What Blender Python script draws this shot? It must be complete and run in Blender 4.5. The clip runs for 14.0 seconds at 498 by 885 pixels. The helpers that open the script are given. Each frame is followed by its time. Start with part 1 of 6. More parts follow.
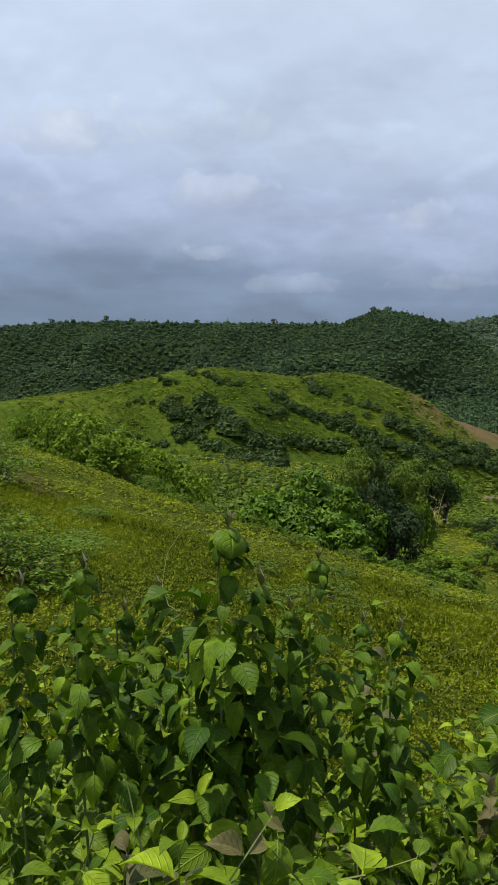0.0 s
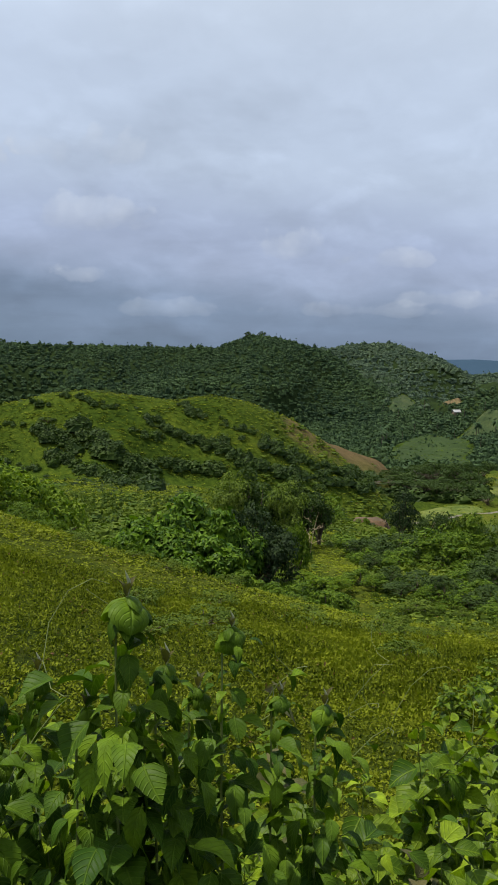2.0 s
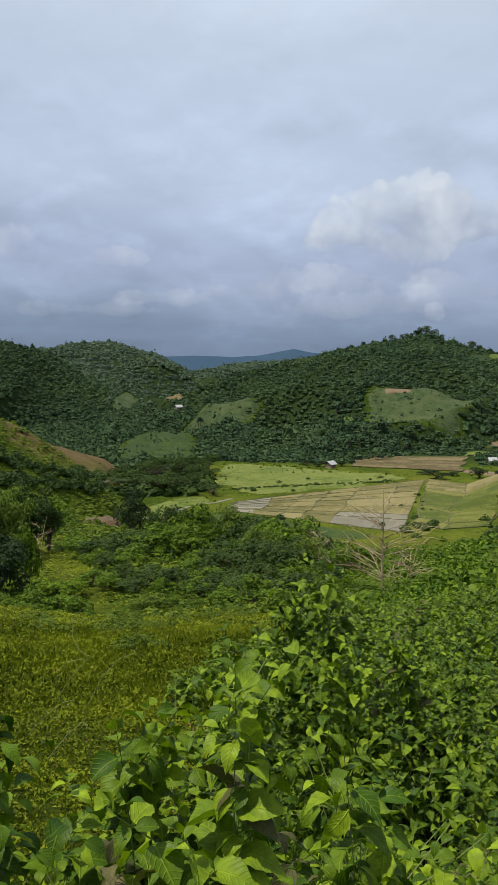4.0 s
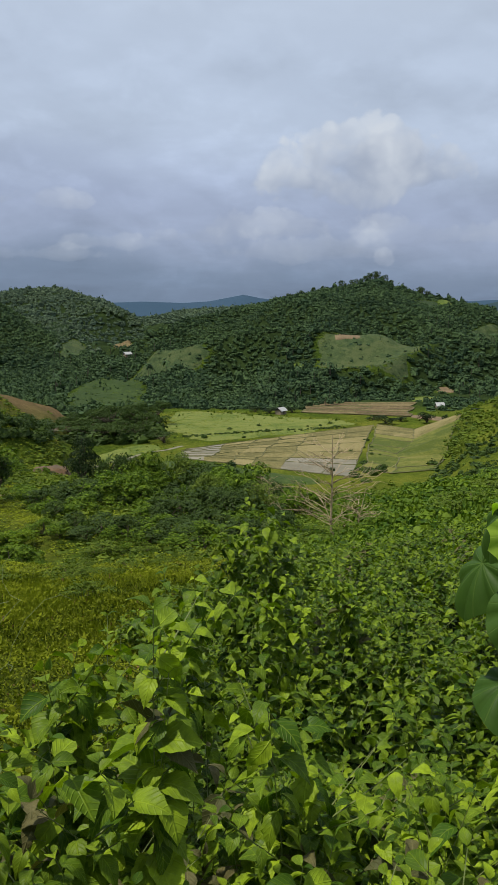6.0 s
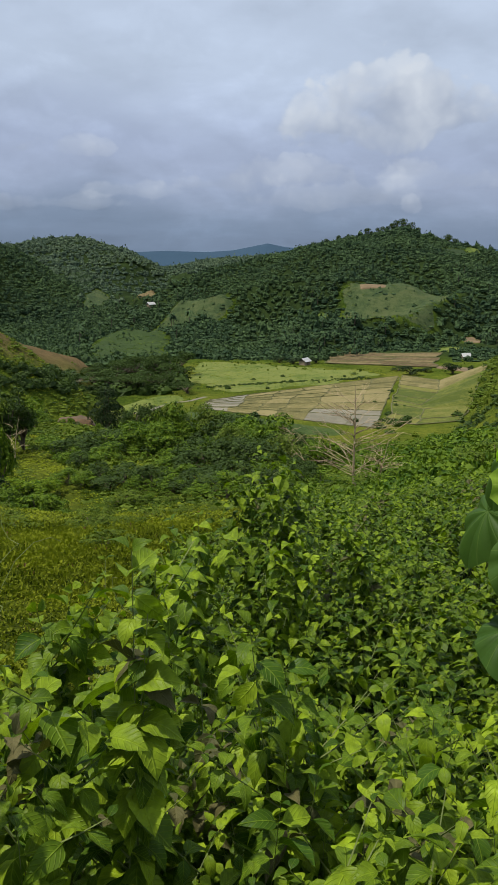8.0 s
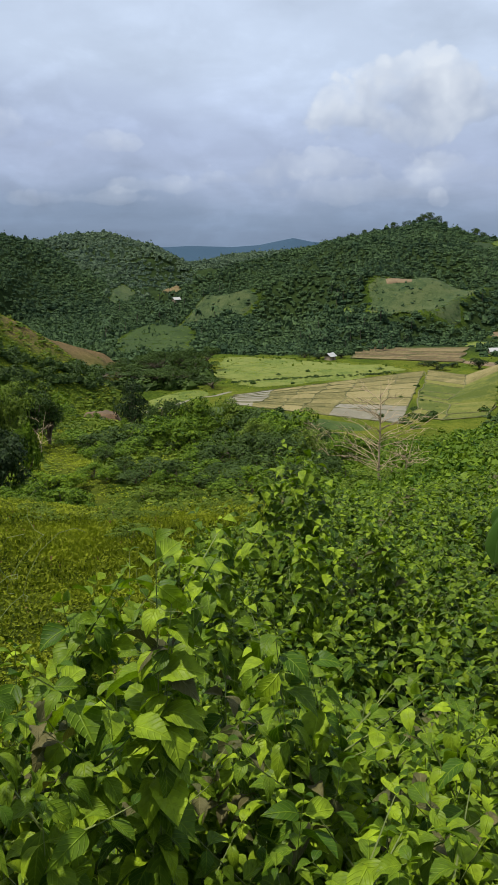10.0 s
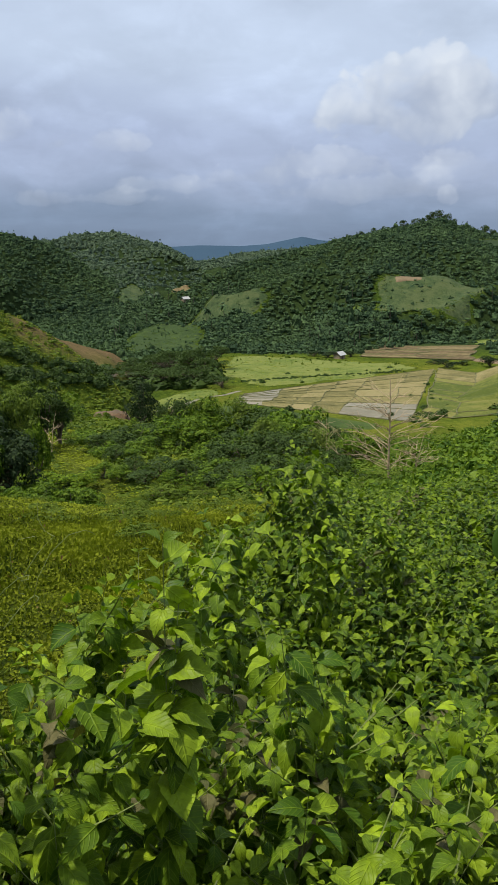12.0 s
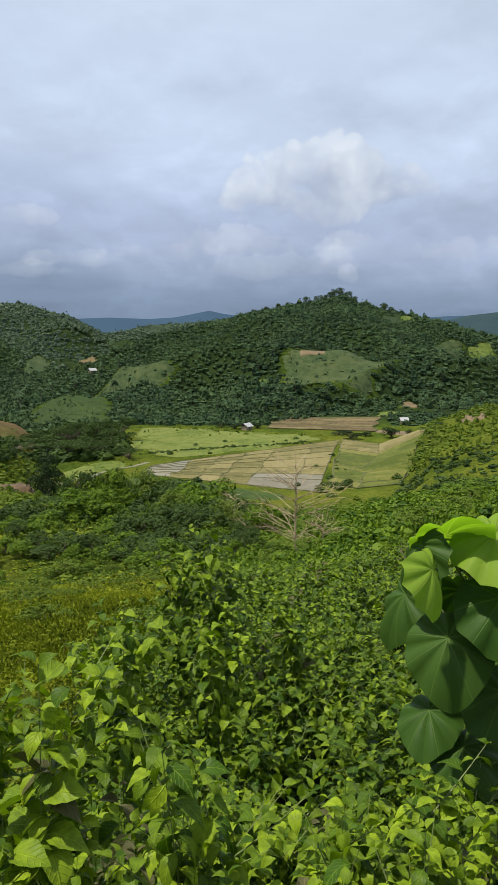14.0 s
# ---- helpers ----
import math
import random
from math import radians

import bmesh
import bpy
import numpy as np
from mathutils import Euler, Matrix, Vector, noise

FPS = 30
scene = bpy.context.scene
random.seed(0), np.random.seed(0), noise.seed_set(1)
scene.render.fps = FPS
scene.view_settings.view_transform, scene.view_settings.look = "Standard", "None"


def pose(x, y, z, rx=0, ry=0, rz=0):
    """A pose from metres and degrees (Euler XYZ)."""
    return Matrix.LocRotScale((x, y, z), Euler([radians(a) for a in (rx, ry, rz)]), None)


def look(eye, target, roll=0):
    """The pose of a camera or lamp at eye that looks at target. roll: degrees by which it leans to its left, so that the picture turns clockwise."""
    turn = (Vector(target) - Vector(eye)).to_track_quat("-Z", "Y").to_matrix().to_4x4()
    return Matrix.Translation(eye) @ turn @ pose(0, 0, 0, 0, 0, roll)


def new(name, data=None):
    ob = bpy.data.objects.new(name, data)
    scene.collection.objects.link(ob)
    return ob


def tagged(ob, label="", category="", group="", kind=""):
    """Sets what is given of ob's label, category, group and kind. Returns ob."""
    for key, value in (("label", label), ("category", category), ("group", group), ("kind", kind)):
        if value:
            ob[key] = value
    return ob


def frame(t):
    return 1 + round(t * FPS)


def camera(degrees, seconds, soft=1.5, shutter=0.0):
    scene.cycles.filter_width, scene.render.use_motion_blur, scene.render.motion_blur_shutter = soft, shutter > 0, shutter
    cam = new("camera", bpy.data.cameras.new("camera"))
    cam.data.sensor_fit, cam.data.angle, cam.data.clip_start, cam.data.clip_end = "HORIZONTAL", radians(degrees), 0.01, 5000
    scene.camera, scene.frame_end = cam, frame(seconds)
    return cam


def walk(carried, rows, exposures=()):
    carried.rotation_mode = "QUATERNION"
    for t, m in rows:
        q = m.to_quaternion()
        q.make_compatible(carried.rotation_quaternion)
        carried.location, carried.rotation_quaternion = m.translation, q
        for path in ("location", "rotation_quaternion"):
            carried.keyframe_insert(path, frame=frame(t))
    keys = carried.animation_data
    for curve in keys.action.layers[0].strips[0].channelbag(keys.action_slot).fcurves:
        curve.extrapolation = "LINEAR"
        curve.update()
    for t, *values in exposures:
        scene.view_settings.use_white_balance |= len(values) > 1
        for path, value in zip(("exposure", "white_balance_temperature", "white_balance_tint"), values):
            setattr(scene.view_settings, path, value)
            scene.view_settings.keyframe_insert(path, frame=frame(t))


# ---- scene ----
cam = camera(34.0, 14.0, soft=0.9)
# seconds, eye x, y, z, yaw, pitch, roll
ROWS = [
    (0.0, 0.545, 1.170, 1.457, 4.25, -7.73, 0.74),
    (0.5, 0.549, 1.263, 1.453, 7.51, -8.53, -0.51),
    (1.0, 0.499, 1.328, 1.457, 0.20, -7.53, 0.34),
    (1.5, 0.503, 1.342, 1.461, -2.91, -6.45, 1.89),
    (2.0, 0.502, 1.344, 1.462, -4.49, -5.93, 1.53),
    (2.5, 0.522, 1.352, 1.458, -8.48, -5.82, 1.35),
    (3.0, 0.531, 1.315, 1.473, -12.55, -4.54, 1.20),
    (3.5, 0.564, 1.308, 1.468, -19.32, -4.59, 1.03),
    (4.0, 0.588, 1.313, 1.456, -23.66, -5.80, -0.10),
    (4.2, 0.590, 1.307, 1.455, -24.83, -6.34, -0.35),
    (6.3, 0.660, 1.288, 1.442, -27.13, -10.53, 0.08),
    (6.5, 0.678, 1.279, 1.444, -26.22, -11.32, 0.12),
    (7.0, 0.704, 1.273, 1.439, -25.77, -12.25, -0.40),
    (9.5, 0.700, 1.282, 1.416, -24.15, -13.59, -0.53),
    (10.0, 0.705, 1.278, 1.418, -23.62, -13.31, -0.65),
    (10.5, 0.702, 1.273, 1.424, -23.19, -12.84, -0.72),
    (11.0, 0.706, 1.272, 1.424, -22.62, -12.87, -1.13),
    (11.5, 0.712, 1.265, 1.425, -22.31, -13.15, -1.44),
    (12.0, 0.702, 1.252, 1.432, -22.92, -13.37, -1.03),
    (12.5, 0.692, 1.256, 1.435, -22.97, -13.48, -0.76),
    (13.0, 0.694, 1.238, 1.447, -23.46, -12.30, -0.75),
    (13.5, 0.707, 1.232, 1.466, -25.08, -11.41, -0.87),
    (14.0, 0.732, 1.191, 1.518, -29.54, -8.45, -0.20),
]


def ahead(yaw, pitch):
    a, b = radians(yaw), radians(pitch)
    return Vector((-math.sin(a) * math.cos(b), math.cos(a) * math.cos(b), math.sin(b)))


walk(cam, [(t, look(Vector((x, y, z)), Vector((x, y, z)) + ahead(yaw, pitch), roll)) for t, x, y, z, yaw, pitch, roll in ROWS],
     exposures=[(0.0, 0.04), (0.5, -0.06), (1.0, -0.02), (2.5, -0.08), (4.0, -0.09), (6.3, -0.2), (7.2, -0.2), (9.5, 0.07), (11.5, 0.05), (13.0, 0.05), (14.0, 0.08)])

# ---- sky and sun ----
SUN_BEARING, SUN_HEIGHT = -75.0, 68.0
world = bpy.data.worlds.new("cloudy_sky")
scene.world = world
world.use_nodes = True


class Nodes:
    """Short names for building a node tree."""

    def __init__(self, tree):
        self.tree = tree
        tree.nodes.clear()

    def add(self, kind, inputs=None):
        n = self.tree.nodes.new(kind)
        for k, v in (inputs or {}).items():
            if isinstance(v, bpy.types.NodeSocket):
                self.tree.links.new(v, n.inputs[k])
            else:
                n.inputs[k].default_value = v
        return n

    def vector(self, op, a, b):
        n = self.add("ShaderNodeVectorMath")
        n.operation = op
        for k, v in ((0, a), (1, b)):
            if isinstance(v, bpy.types.NodeSocket):
                self.tree.links.new(v, n.inputs[k])
            else:
                n.inputs[k].default_value = v
        return n

    def uv(self):
        n = self.add("ShaderNodeUVMap")
        n.uv_map = "leaf"
        return n.outputs[0]

    def attribute(self, name):
        n = self.add("ShaderNodeAttribute")
        n.attribute_name = name
        return n

    def math(self, op, a, b=0.0, c=None, clamp=False):
        ins = {0: a, 1: b}
        if c is not None:
            ins[2] = c
        n = self.add("ShaderNodeMath", ins)
        n.operation, n.use_clamp = op, clamp
        return n.outputs[0]

    def mix(self, fac, a, b, blend="MIX"):
        n = self.add("ShaderNodeMix")
        n.data_type, n.blend_type, n.clamp_factor = "RGBA", blend, True
        for k, v in ((0, fac), (6, a), (7, b)):
            if isinstance(v, bpy.types.NodeSocket):
                self.tree.links.new(v, n.inputs[k])
            else:
                n.inputs[k].default_value = v if not isinstance(v, tuple) else (*v, 1.0)[:4]
        return n.outputs[2]

    def ramp(self, fac, stops, smooth=True):
        n = self.add("ShaderNodeValToRGB", {0: fac})
        n.color_ramp.interpolation = "EASE" if smooth else "LINEAR"
        e = n.color_ramp.elements
        while len(e) < len(stops):
            e.new(0.5)
        for el, (p, c) in zip(e, stops):
            el.position = p
            el.color = (c, c, c, 1) if isinstance(c, (int, float)) else (*c, 1)
        return n.outputs[0]

    def noise(self, vec, scale, detail=4.0, rough=0.55, dist=0.0):
        ins = {"Scale": scale, "Detail": detail, "Roughness": rough, "Distortion": dist}
        if vec is not None:
            ins["Vector"] = vec
        return self.add("ShaderNodeTexNoise", ins).outputs[0]


def sky():
    n = Nodes(world.node_tree)
    way = n.add("ShaderNodeTexCoord").outputs["Generated"]
    xyz = n.add("ShaderNodeSeparateXYZ", {0: way})
    up = xyz.outputs[2]
    # cloud deck seen in perspective: the way divided by its height
    h = n.math("ADD", n.math("MAXIMUM", up, 0.0), 0.16)
    deck = n.vector("DIVIDE", way, n.add("ShaderNodeCombineXYZ", {0: h, 1: h, 2: h}).outputs[0]).outputs[0]
    stretch = n.add("ShaderNodeMapping", {"Vector": way, "Scale": (1.0, 1.0, 1.7)}).outputs[0]
    big = n.noise(deck, 1.1, 5.0, 0.55)
    puffs = n.noise(stretch, 5.2, 6.0, 0.52, 0.25)
    fine = n.noise(stretch, 13.0, 6.0, 0.6)
    # height above the horizon, pushed up and down by the clouds' own shapes
    lift = n.math("MULTIPLY", n.math("SUBTRACT", puffs, 0.5), 0.05)
    lift = n.math("ADD", lift, n.math("MULTIPLY", n.math("SUBTRACT", fine, 0.5), 0.03))
    bearing = n.math("MULTIPLY", xyz.outputs[0], 0.06)
    level = n.math("ADD", n.math("ADD", up, lift), bearing)
    colour = n.ramp(level, [(0.0, (0.17, 0.24, 0.35)), (0.05, (0.212, 0.286, 0.42)), (0.13, (0.40, 0.475, 0.655)), (0.24, (0.56, 0.66, 0.83)), (0.6, (0.70, 0.79, 0.90))])
    shade = n.ramp(big, [(0.3, 0.86), (0.5, 1.0), (0.72, 1.12)])
    colour = n.mix(1.0, colour, shade, "MULTIPLY")
    # billows: brighter where the cloud thins out above, greyer on the undersides
    for scale, tall, gain in ((5.0, 0.034, 0.7), (11.0, 0.016, 0.55)):
        raised = n.vector("ADD", way, (0.0, 0.0, tall)).outputs[0]
        above = n.add("ShaderNodeMapping", {"Vector": raised, "Scale": (1.0, 1.0, 1.7)}).outputs[0]
        here_, there = n.noise(stretch, scale, 7.0, 0.5, 0.3), n.noise(above, scale, 7.0, 0.5, 0.3)
        lit = n.math("MULTIPLY", n.math("SUBTRACT", here_, there), gain)
        thick = n.ramp(here_, [(0.42, 0.0), (0.58, 1.0)])
        lit = n.math("MULTIPLY_ADD", n.math("MULTIPLY", lit, thick), n.ramp(up, [(0.0, 1.0), (0.16, 0.9), (0.34, 0.35)]), 1.0)
        colour = n.mix(1.0, colour, n.add("ShaderNodeCombineXYZ", {0: lit, 1: lit, 2: lit}).outputs[0], "MULTIPLY")
    # heap clouds: puffy upper edges, flat shaded undersides
    swirl = n.add("ShaderNodeTexNoise", {"Vector": stretch, "Scale": 7.0, "Detail": 4.0})
    warped = n.vector("MULTIPLY_ADD", swirl.outputs["Color"], (0.07, 0.07, 0.07))
    n.tree.links.new(way, warped.inputs[2])
    puff = 0.0
    for scale, share in ((15.0, 1.0), (38.0, 0.5), (90.0, 0.22)):
        cells = n.add("ShaderNodeTexVoronoi", {"Vector": warped.outputs[0], "Scale": scale})
        cells.feature, cells.normalize = "SMOOTH_F1", False
        cells.inputs["Detail"].default_value, cells.inputs["Smoothness"].default_value = 0.0, 0.5
        puff = n.math("MULTIPLY_ADD", n.math("SUBTRACT", 0.44, cells.outputs["Distance"]), share, puff)
    ragged = n.math("SUBTRACT", n.noise(warped.outputs[0], 9.0, 8.0, 0.58), 0.5)
    for bearing_deg, height_deg, wide, tall, gain in (
        (27.0, 5.2, 0.10, 0.024, 0.36), (23.0, 4.6, 0.08, 0.022, 0.38), (18.6, 4.2, 0.08, 0.018, 0.3), (13.5, 3.4, 0.10, 0.014, 0.2), (41.0, 4.6, 0.11, 0.024, 0.36), (31.5, 3.6, 0.12, 0.018, 0.24),
        (33.4, 7.7, 0.10, 0.032, 0.85), (31.4, 8.2, 0.06, 0.034, 0.8), (38.6, 8.4, 0.064, 0.040, 0.9), (35.2, 9.5, 0.070, 0.050, 1.0), (36.4, 3.0, 0.014, 0.014, 0.4),
        (7.8, 7.4, 0.055, 0.028, 0.42), (10.8, 6.8, 0.05, 0.024, 0.5), (14.0, 6.8, 0.05, 0.018, 0.35),
        (-6.9, 5.2, 0.05, 0.020, 0.45), (-6.6, 9.0, 0.065, 0.026, 0.35), (-17.0, 12.4, 0.10, 0.050, 0.6), (-8.0, 13.2, 0.085, 0.034, 0.35), (-17.8, 8.6, 0.06, 0.026, 0.4), (-1.0, 3.2, 0.10, 0.016, 0.18),
    ):
        a, b = radians(bearing_deg), radians(height_deg)
        c = Vector((math.sin(a) * math.cos(b), math.cos(a) * math.cos(b), math.sin(b)))
        off = n.vector("SUBTRACT", way, c).outputs[0]
        u = n.math("DIVIDE", n.vector("DOT_PRODUCT", off, Vector((math.cos(a), -math.sin(a), 0))).outputs["Value"], wide)
        v = n.math("DIVIDE", n.add("ShaderNodeSeparateXYZ", {0: off}).outputs[2], tall)
        low = n.math("MULTIPLY", n.math("MINIMUM", v, 0.0), 0.7)
        w = n.math("ADD", v, low)
        d = n.math("SQRT", n.math("ADD", n.math("MULTIPLY", u, u), n.math("MULTIPLY", w, w)))
        body = n.math("ADD", n.math("SUBTRACT", 1.0, d), n.math("MULTIPLY_ADD", puff, 1.0, n.math("MULTIPLY", ragged, 2.6)))
        body = n.ramp(body, [(0.0, 0.0), (0.32, 0.7), (0.8, 1.0)])
        top = n.math("MULTIPLY_ADD", puff, 0.9, n.math("MULTIPLY_ADD", v, 0.42, 0.52), clamp=True)
        tint = n.mix(top, (0.355, 0.42, 0.56), (0.74, 0.80, 0.885))
        colour = n.mix(n.math("MULTIPLY", body, gain), colour, tint)
    blue = n.add("ShaderNodeTexSky")
    blue.sky_type, blue.sun_disc = "NISHITA", False
    blue.sun_elevation, blue.sun_rotation = radians(SUN_HEIGHT), radians(SUN_BEARING)
    clear = n.add("ShaderNodeBackground", {0: blue.outputs[0], 1: 0.08})
    cloud = n.add("ShaderNodeBackground", {0: colour, 1: 1.0})
    both = n.add("ShaderNodeMixShader", {0: 0.93, 1: clear.outputs[0], 2: cloud.outputs[0]})
    n.add("ShaderNodeOutputWorld", {0: both.outputs[0]})


sky()
sun_lamp = bpy.data.lights.new("sun", "SUN")
sun_lamp.energy, sun_lamp.angle, sun_lamp.color = 6.2, radians(1.5), (1.0, 0.93, 0.80)
sun = new("sun", sun_lamp)
a, b = radians(SUN_BEARING), radians(SUN_HEIGHT)
sun.matrix_world = look((math.sin(a) * math.cos(b) * 50, math.cos(a) * math.cos(b) * 50, math.sin(b) * 50), (0, 0, 0))

# ---- materials ----


def material(name):
    m = bpy.data.materials.new(name)
    m.use_nodes = True
    return m, Nodes(m.node_tree)


def rough_stuff(name, colours, scale, rough=0.9, bump=0.3, fine=8.0):
    """A plain dull surface with two scales of variation, in metres."""
    m, n = material(name)
    where = n.add("ShaderNodeTexCoord").outputs["Object"]
    big = n.noise(where, scale, 4.0)
    small = n.noise(where, scale * fine, 5.0, 0.65)
    f = n.math("ADD", n.math("MULTIPLY", big, 0.6), n.math("MULTIPLY", small, 0.4))
    k = len(colours)
    colours = [tuple(c * 0.79 for c in q) for q in colours]
    col = n.ramp(f, [(0.32 + 0.36 * i / max(1, k - 1), c) for i, c in enumerate(colours)])
    bm = n.add("ShaderNodeBump", {"Strength": bump, "Height": small})
    p = n.add("ShaderNodeBsdfPrincipled", {"Base Color": col, "Roughness": rough, "Normal": bm.outputs[0]})
    n.add("ShaderNodeOutputMaterial", {0: p.outputs[0]})
    return m


def leaf_stuff(name, dark, light, rough=0.5, through_light=0.3, veins=False, patch=0.0, brown=0.0, spec=0.5, mottle=0.0):
    """Leaves: each one a shade of its own between dark and light, letting some light through."""
    dark, light = (tuple(c * 0.79 for c in q) for q in (dark, light))
    m, n = material(name)
    geo = n.add("ShaderNodeNewGeometry")
    rnd = geo.outputs["Random Per Island"]
    ob = n.add("ShaderNodeObjectInfo").outputs["Random"]
    f = n.math("FRACT", n.math("ADD", rnd, ob))
    col = n.mix(f, dark, light)
    if patch:
        big = n.noise(geo.outputs["Position"], patch, 3.0)
        yel = tuple(min(1.0, c * k) for c, k in zip(light, (1.04, 1.04, 0.9)))
        col = n.mix(n.ramp(big, [(0.42, 0.0), (0.68, 0.75)]), col, yel)
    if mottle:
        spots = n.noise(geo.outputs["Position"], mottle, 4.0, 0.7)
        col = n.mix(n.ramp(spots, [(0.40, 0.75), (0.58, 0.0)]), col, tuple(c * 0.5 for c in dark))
    if brown:
        col = n.mix(n.math("GREATER_THAN", f, 1.0 - brown), col, (0.16, 0.10, 0.045))
    normal = None
    if veins:
        other = n.math("FRACT", n.math("MULTIPLY", f, 7.31))
        col = n.mix(n.ramp(other, [(0.45, 0.0), (0.9, 0.5)]), col, tuple(0.9 * c + e for c, e in zip(dark, (0.0, 0.012, 0.004))))
        uv = n.uv()
        s = n.add("ShaderNodeSeparateXYZ", {0: uv})
        across = n.math("ABSOLUTE", n.math("SUBTRACT", s.outputs[1], 0.5))
        mid = n.ramp(across, [(0.0, 1.0), (0.045, 0.0)])
        slant = n.math("SUBTRACT", n.math("MULTIPLY", s.outputs[0], 6.0), n.math("MULTIPLY", n.math("POWER", across, 1.3), 6.5))
        tooth = n.math("ABSOLUTE", n.math("SUBTRACT", n.math("FRACT", slant), 0.5))
        side = n.ramp(tooth, [(0.0, 1.0), (0.16, 0.0)])
        lines = n.math("MAXIMUM", mid, n.math("MULTIPLY", side, 0.55))
        pale = tuple(min(1.0, c * 1.5 + 0.02) for c in light)
        col = n.mix(n.math("MULTIPLY", lines, 0.26), col, pale)
        blot = n.noise(geo.outputs["Position"], 60.0, 3.0)
        col = n.mix(n.ramp(blot, [(0.35, 0.35), (0.65, 0.0)]), col, tuple(c * 0.6 for c in dark))
        h = n.math("SUBTRACT", n.math("MULTIPLY", n.noise(geo.outputs["Position"], 180.0, 3.0), 0.4), lines)
        normal = n.add("ShaderNodeBump", {"Strength": 0.7, "Distance": 0.002, "Height": h}).outputs[0]
    ins = {"Base Color": col, "Roughness": rough, "Specular IOR Level": spec}
    if normal:
        ins["Normal"] = normal
    p = n.add("ShaderNodeBsdfPrincipled", ins)
    lit = n.mix(1.0, col, (1.0, 1.15, 0.3), "MULTIPLY")
    t = n.add("ShaderNodeBsdfTranslucent", {"Color": lit})
    x = n.add("ShaderNodeMixShader", {0: through_light, 1: p.outputs[0], 2: t.outputs[0]})
    n.add("ShaderNodeOutputMaterial", {0: x.outputs[0]})
    return m


LEAF_NEAR = leaf_stuff("shrub_leaf", (0.036, 0.090, 0.005), (0.315, 0.440, 0.020), 0.46, 0.30, veins=True, spec=0.13)
LEAF_SLOPE = leaf_stuff("slope_shrub_leaf", (0.024, 0.066, 0.004), (0.240, 0.345, 0.015), 0.46, 0.28, veins=True, spec=0.13)
LEAF_SHOOT = leaf_stuff("shoot_leaf", (0.022, 0.062, 0.004), (0.175, 0.285, 0.013), 0.5, 0.22, veins=True, spec=0.1)
LEAF_TIP = leaf_stuff("young_purplish_leaf", (0.075, 0.080, 0.026), (0.15, 0.135, 0.055), 0.55, 0.2, veins=True, spec=0.12)
LEAF_COVER = leaf_stuff("ground_cover_leaf", (0.024, 0.046, 0.003), (0.225, 0.265, 0.016), 0.7, 0.2, patch=0.5, brown=0.006, spec=0.08)
LEAF_BUSH = leaf_stuff("bush_leaf", (0.032, 0.078, 0.007), (0.150, 0.230, 0.017), 0.55, 0.22, spec=0.08)
LEAF_BROAD = leaf_stuff("glossy_broad_leaf", (0.026, 0.075, 0.006), (0.135, 0.235, 0.016), 0.5, 0.25, spec=0.1)
LEAF_BAMBOO = leaf_stuff("bamboo_leaf", (0.06, 0.105, 0.012), (0.17, 0.235, 0.026), 0.6, 0.25, spec=0.15)
LEAF_LIME = leaf_stuff("sunlit_bush_leaf", (0.050, 0.110, 0.008), (0.190, 0.275, 0.016), 0.55, 0.28, spec=0.08)
LEAF_DARK = leaf_stuff("dark_bush_leaf", (0.022, 0.048, 0.010), (0.058, 0.10, 0.014), 0.65, 0.18, spec=0.15)
LEAF_SCRUB = leaf_stuff("scrub_leaf", (0.042, 0.083, 0.008), (0.122, 0.172, 0.015), 0.7, 0.2, patch=0.05, spec=0.12)
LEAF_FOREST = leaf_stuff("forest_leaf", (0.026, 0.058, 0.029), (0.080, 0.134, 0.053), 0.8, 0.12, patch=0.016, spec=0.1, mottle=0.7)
# forest leaf for the far peak, made paler and bluer to paint in haze
LEAF_HAZED = leaf_stuff("hazed_forest_leaf", (0.056, 0.096, 0.066), (0.130, 0.185, 0.112), 0.8, 0.12, patch=0.012, spec=0.1, mottle=0.6)
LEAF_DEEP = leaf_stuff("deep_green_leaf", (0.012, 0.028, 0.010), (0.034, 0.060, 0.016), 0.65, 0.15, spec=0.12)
BARK = rough_stuff("bark", [(0.06, 0.045, 0.03), (0.16, 0.125, 0.085)], 6.0, 0.9, 0.5)
STEM = rough_stuff("green_stem", [(0.085, 0.12, 0.025), (0.17, 0.21, 0.05)], 20.0, 0.6, 0.2)
DRY = rough_stuff("dry_wood", [(0.27, 0.20, 0.12), (0.50, 0.39, 0.25)], 5.0, 0.85, 0.4)
SOIL = rough_stuff("soil", [(0.08, 0.056, 0.028), (0.14, 0.098, 0.05), (0.185, 0.138, 0.075)], 0.25, 0.95, 0.5)
ROOF = rough_stuff("sheet_roof", [(0.28, 0.285, 0.29), (0.44, 0.445, 0.45)], 0.8, 0.4, 0.1)
WALL = rough_stuff("hut_wall", [(0.20, 0.15, 0.10), (0.34, 0.27, 0.19)], 2.0, 0.9, 0.3)

# ---- the lie of the land ----
EYE = Vector((0.6, 1.27, 1.45))
FLOOR = -47.3
RADII = np.array([0.0, 10.0, 20.0, 30.0, 45.0, 75.0, 110.0, 155.0, 212.0])
BEARINGS = {}


def slope(bearing, *heights):
    """Ground heights outward along one bearing from where the path begins."""
    BEARINGS[bearing] = heights


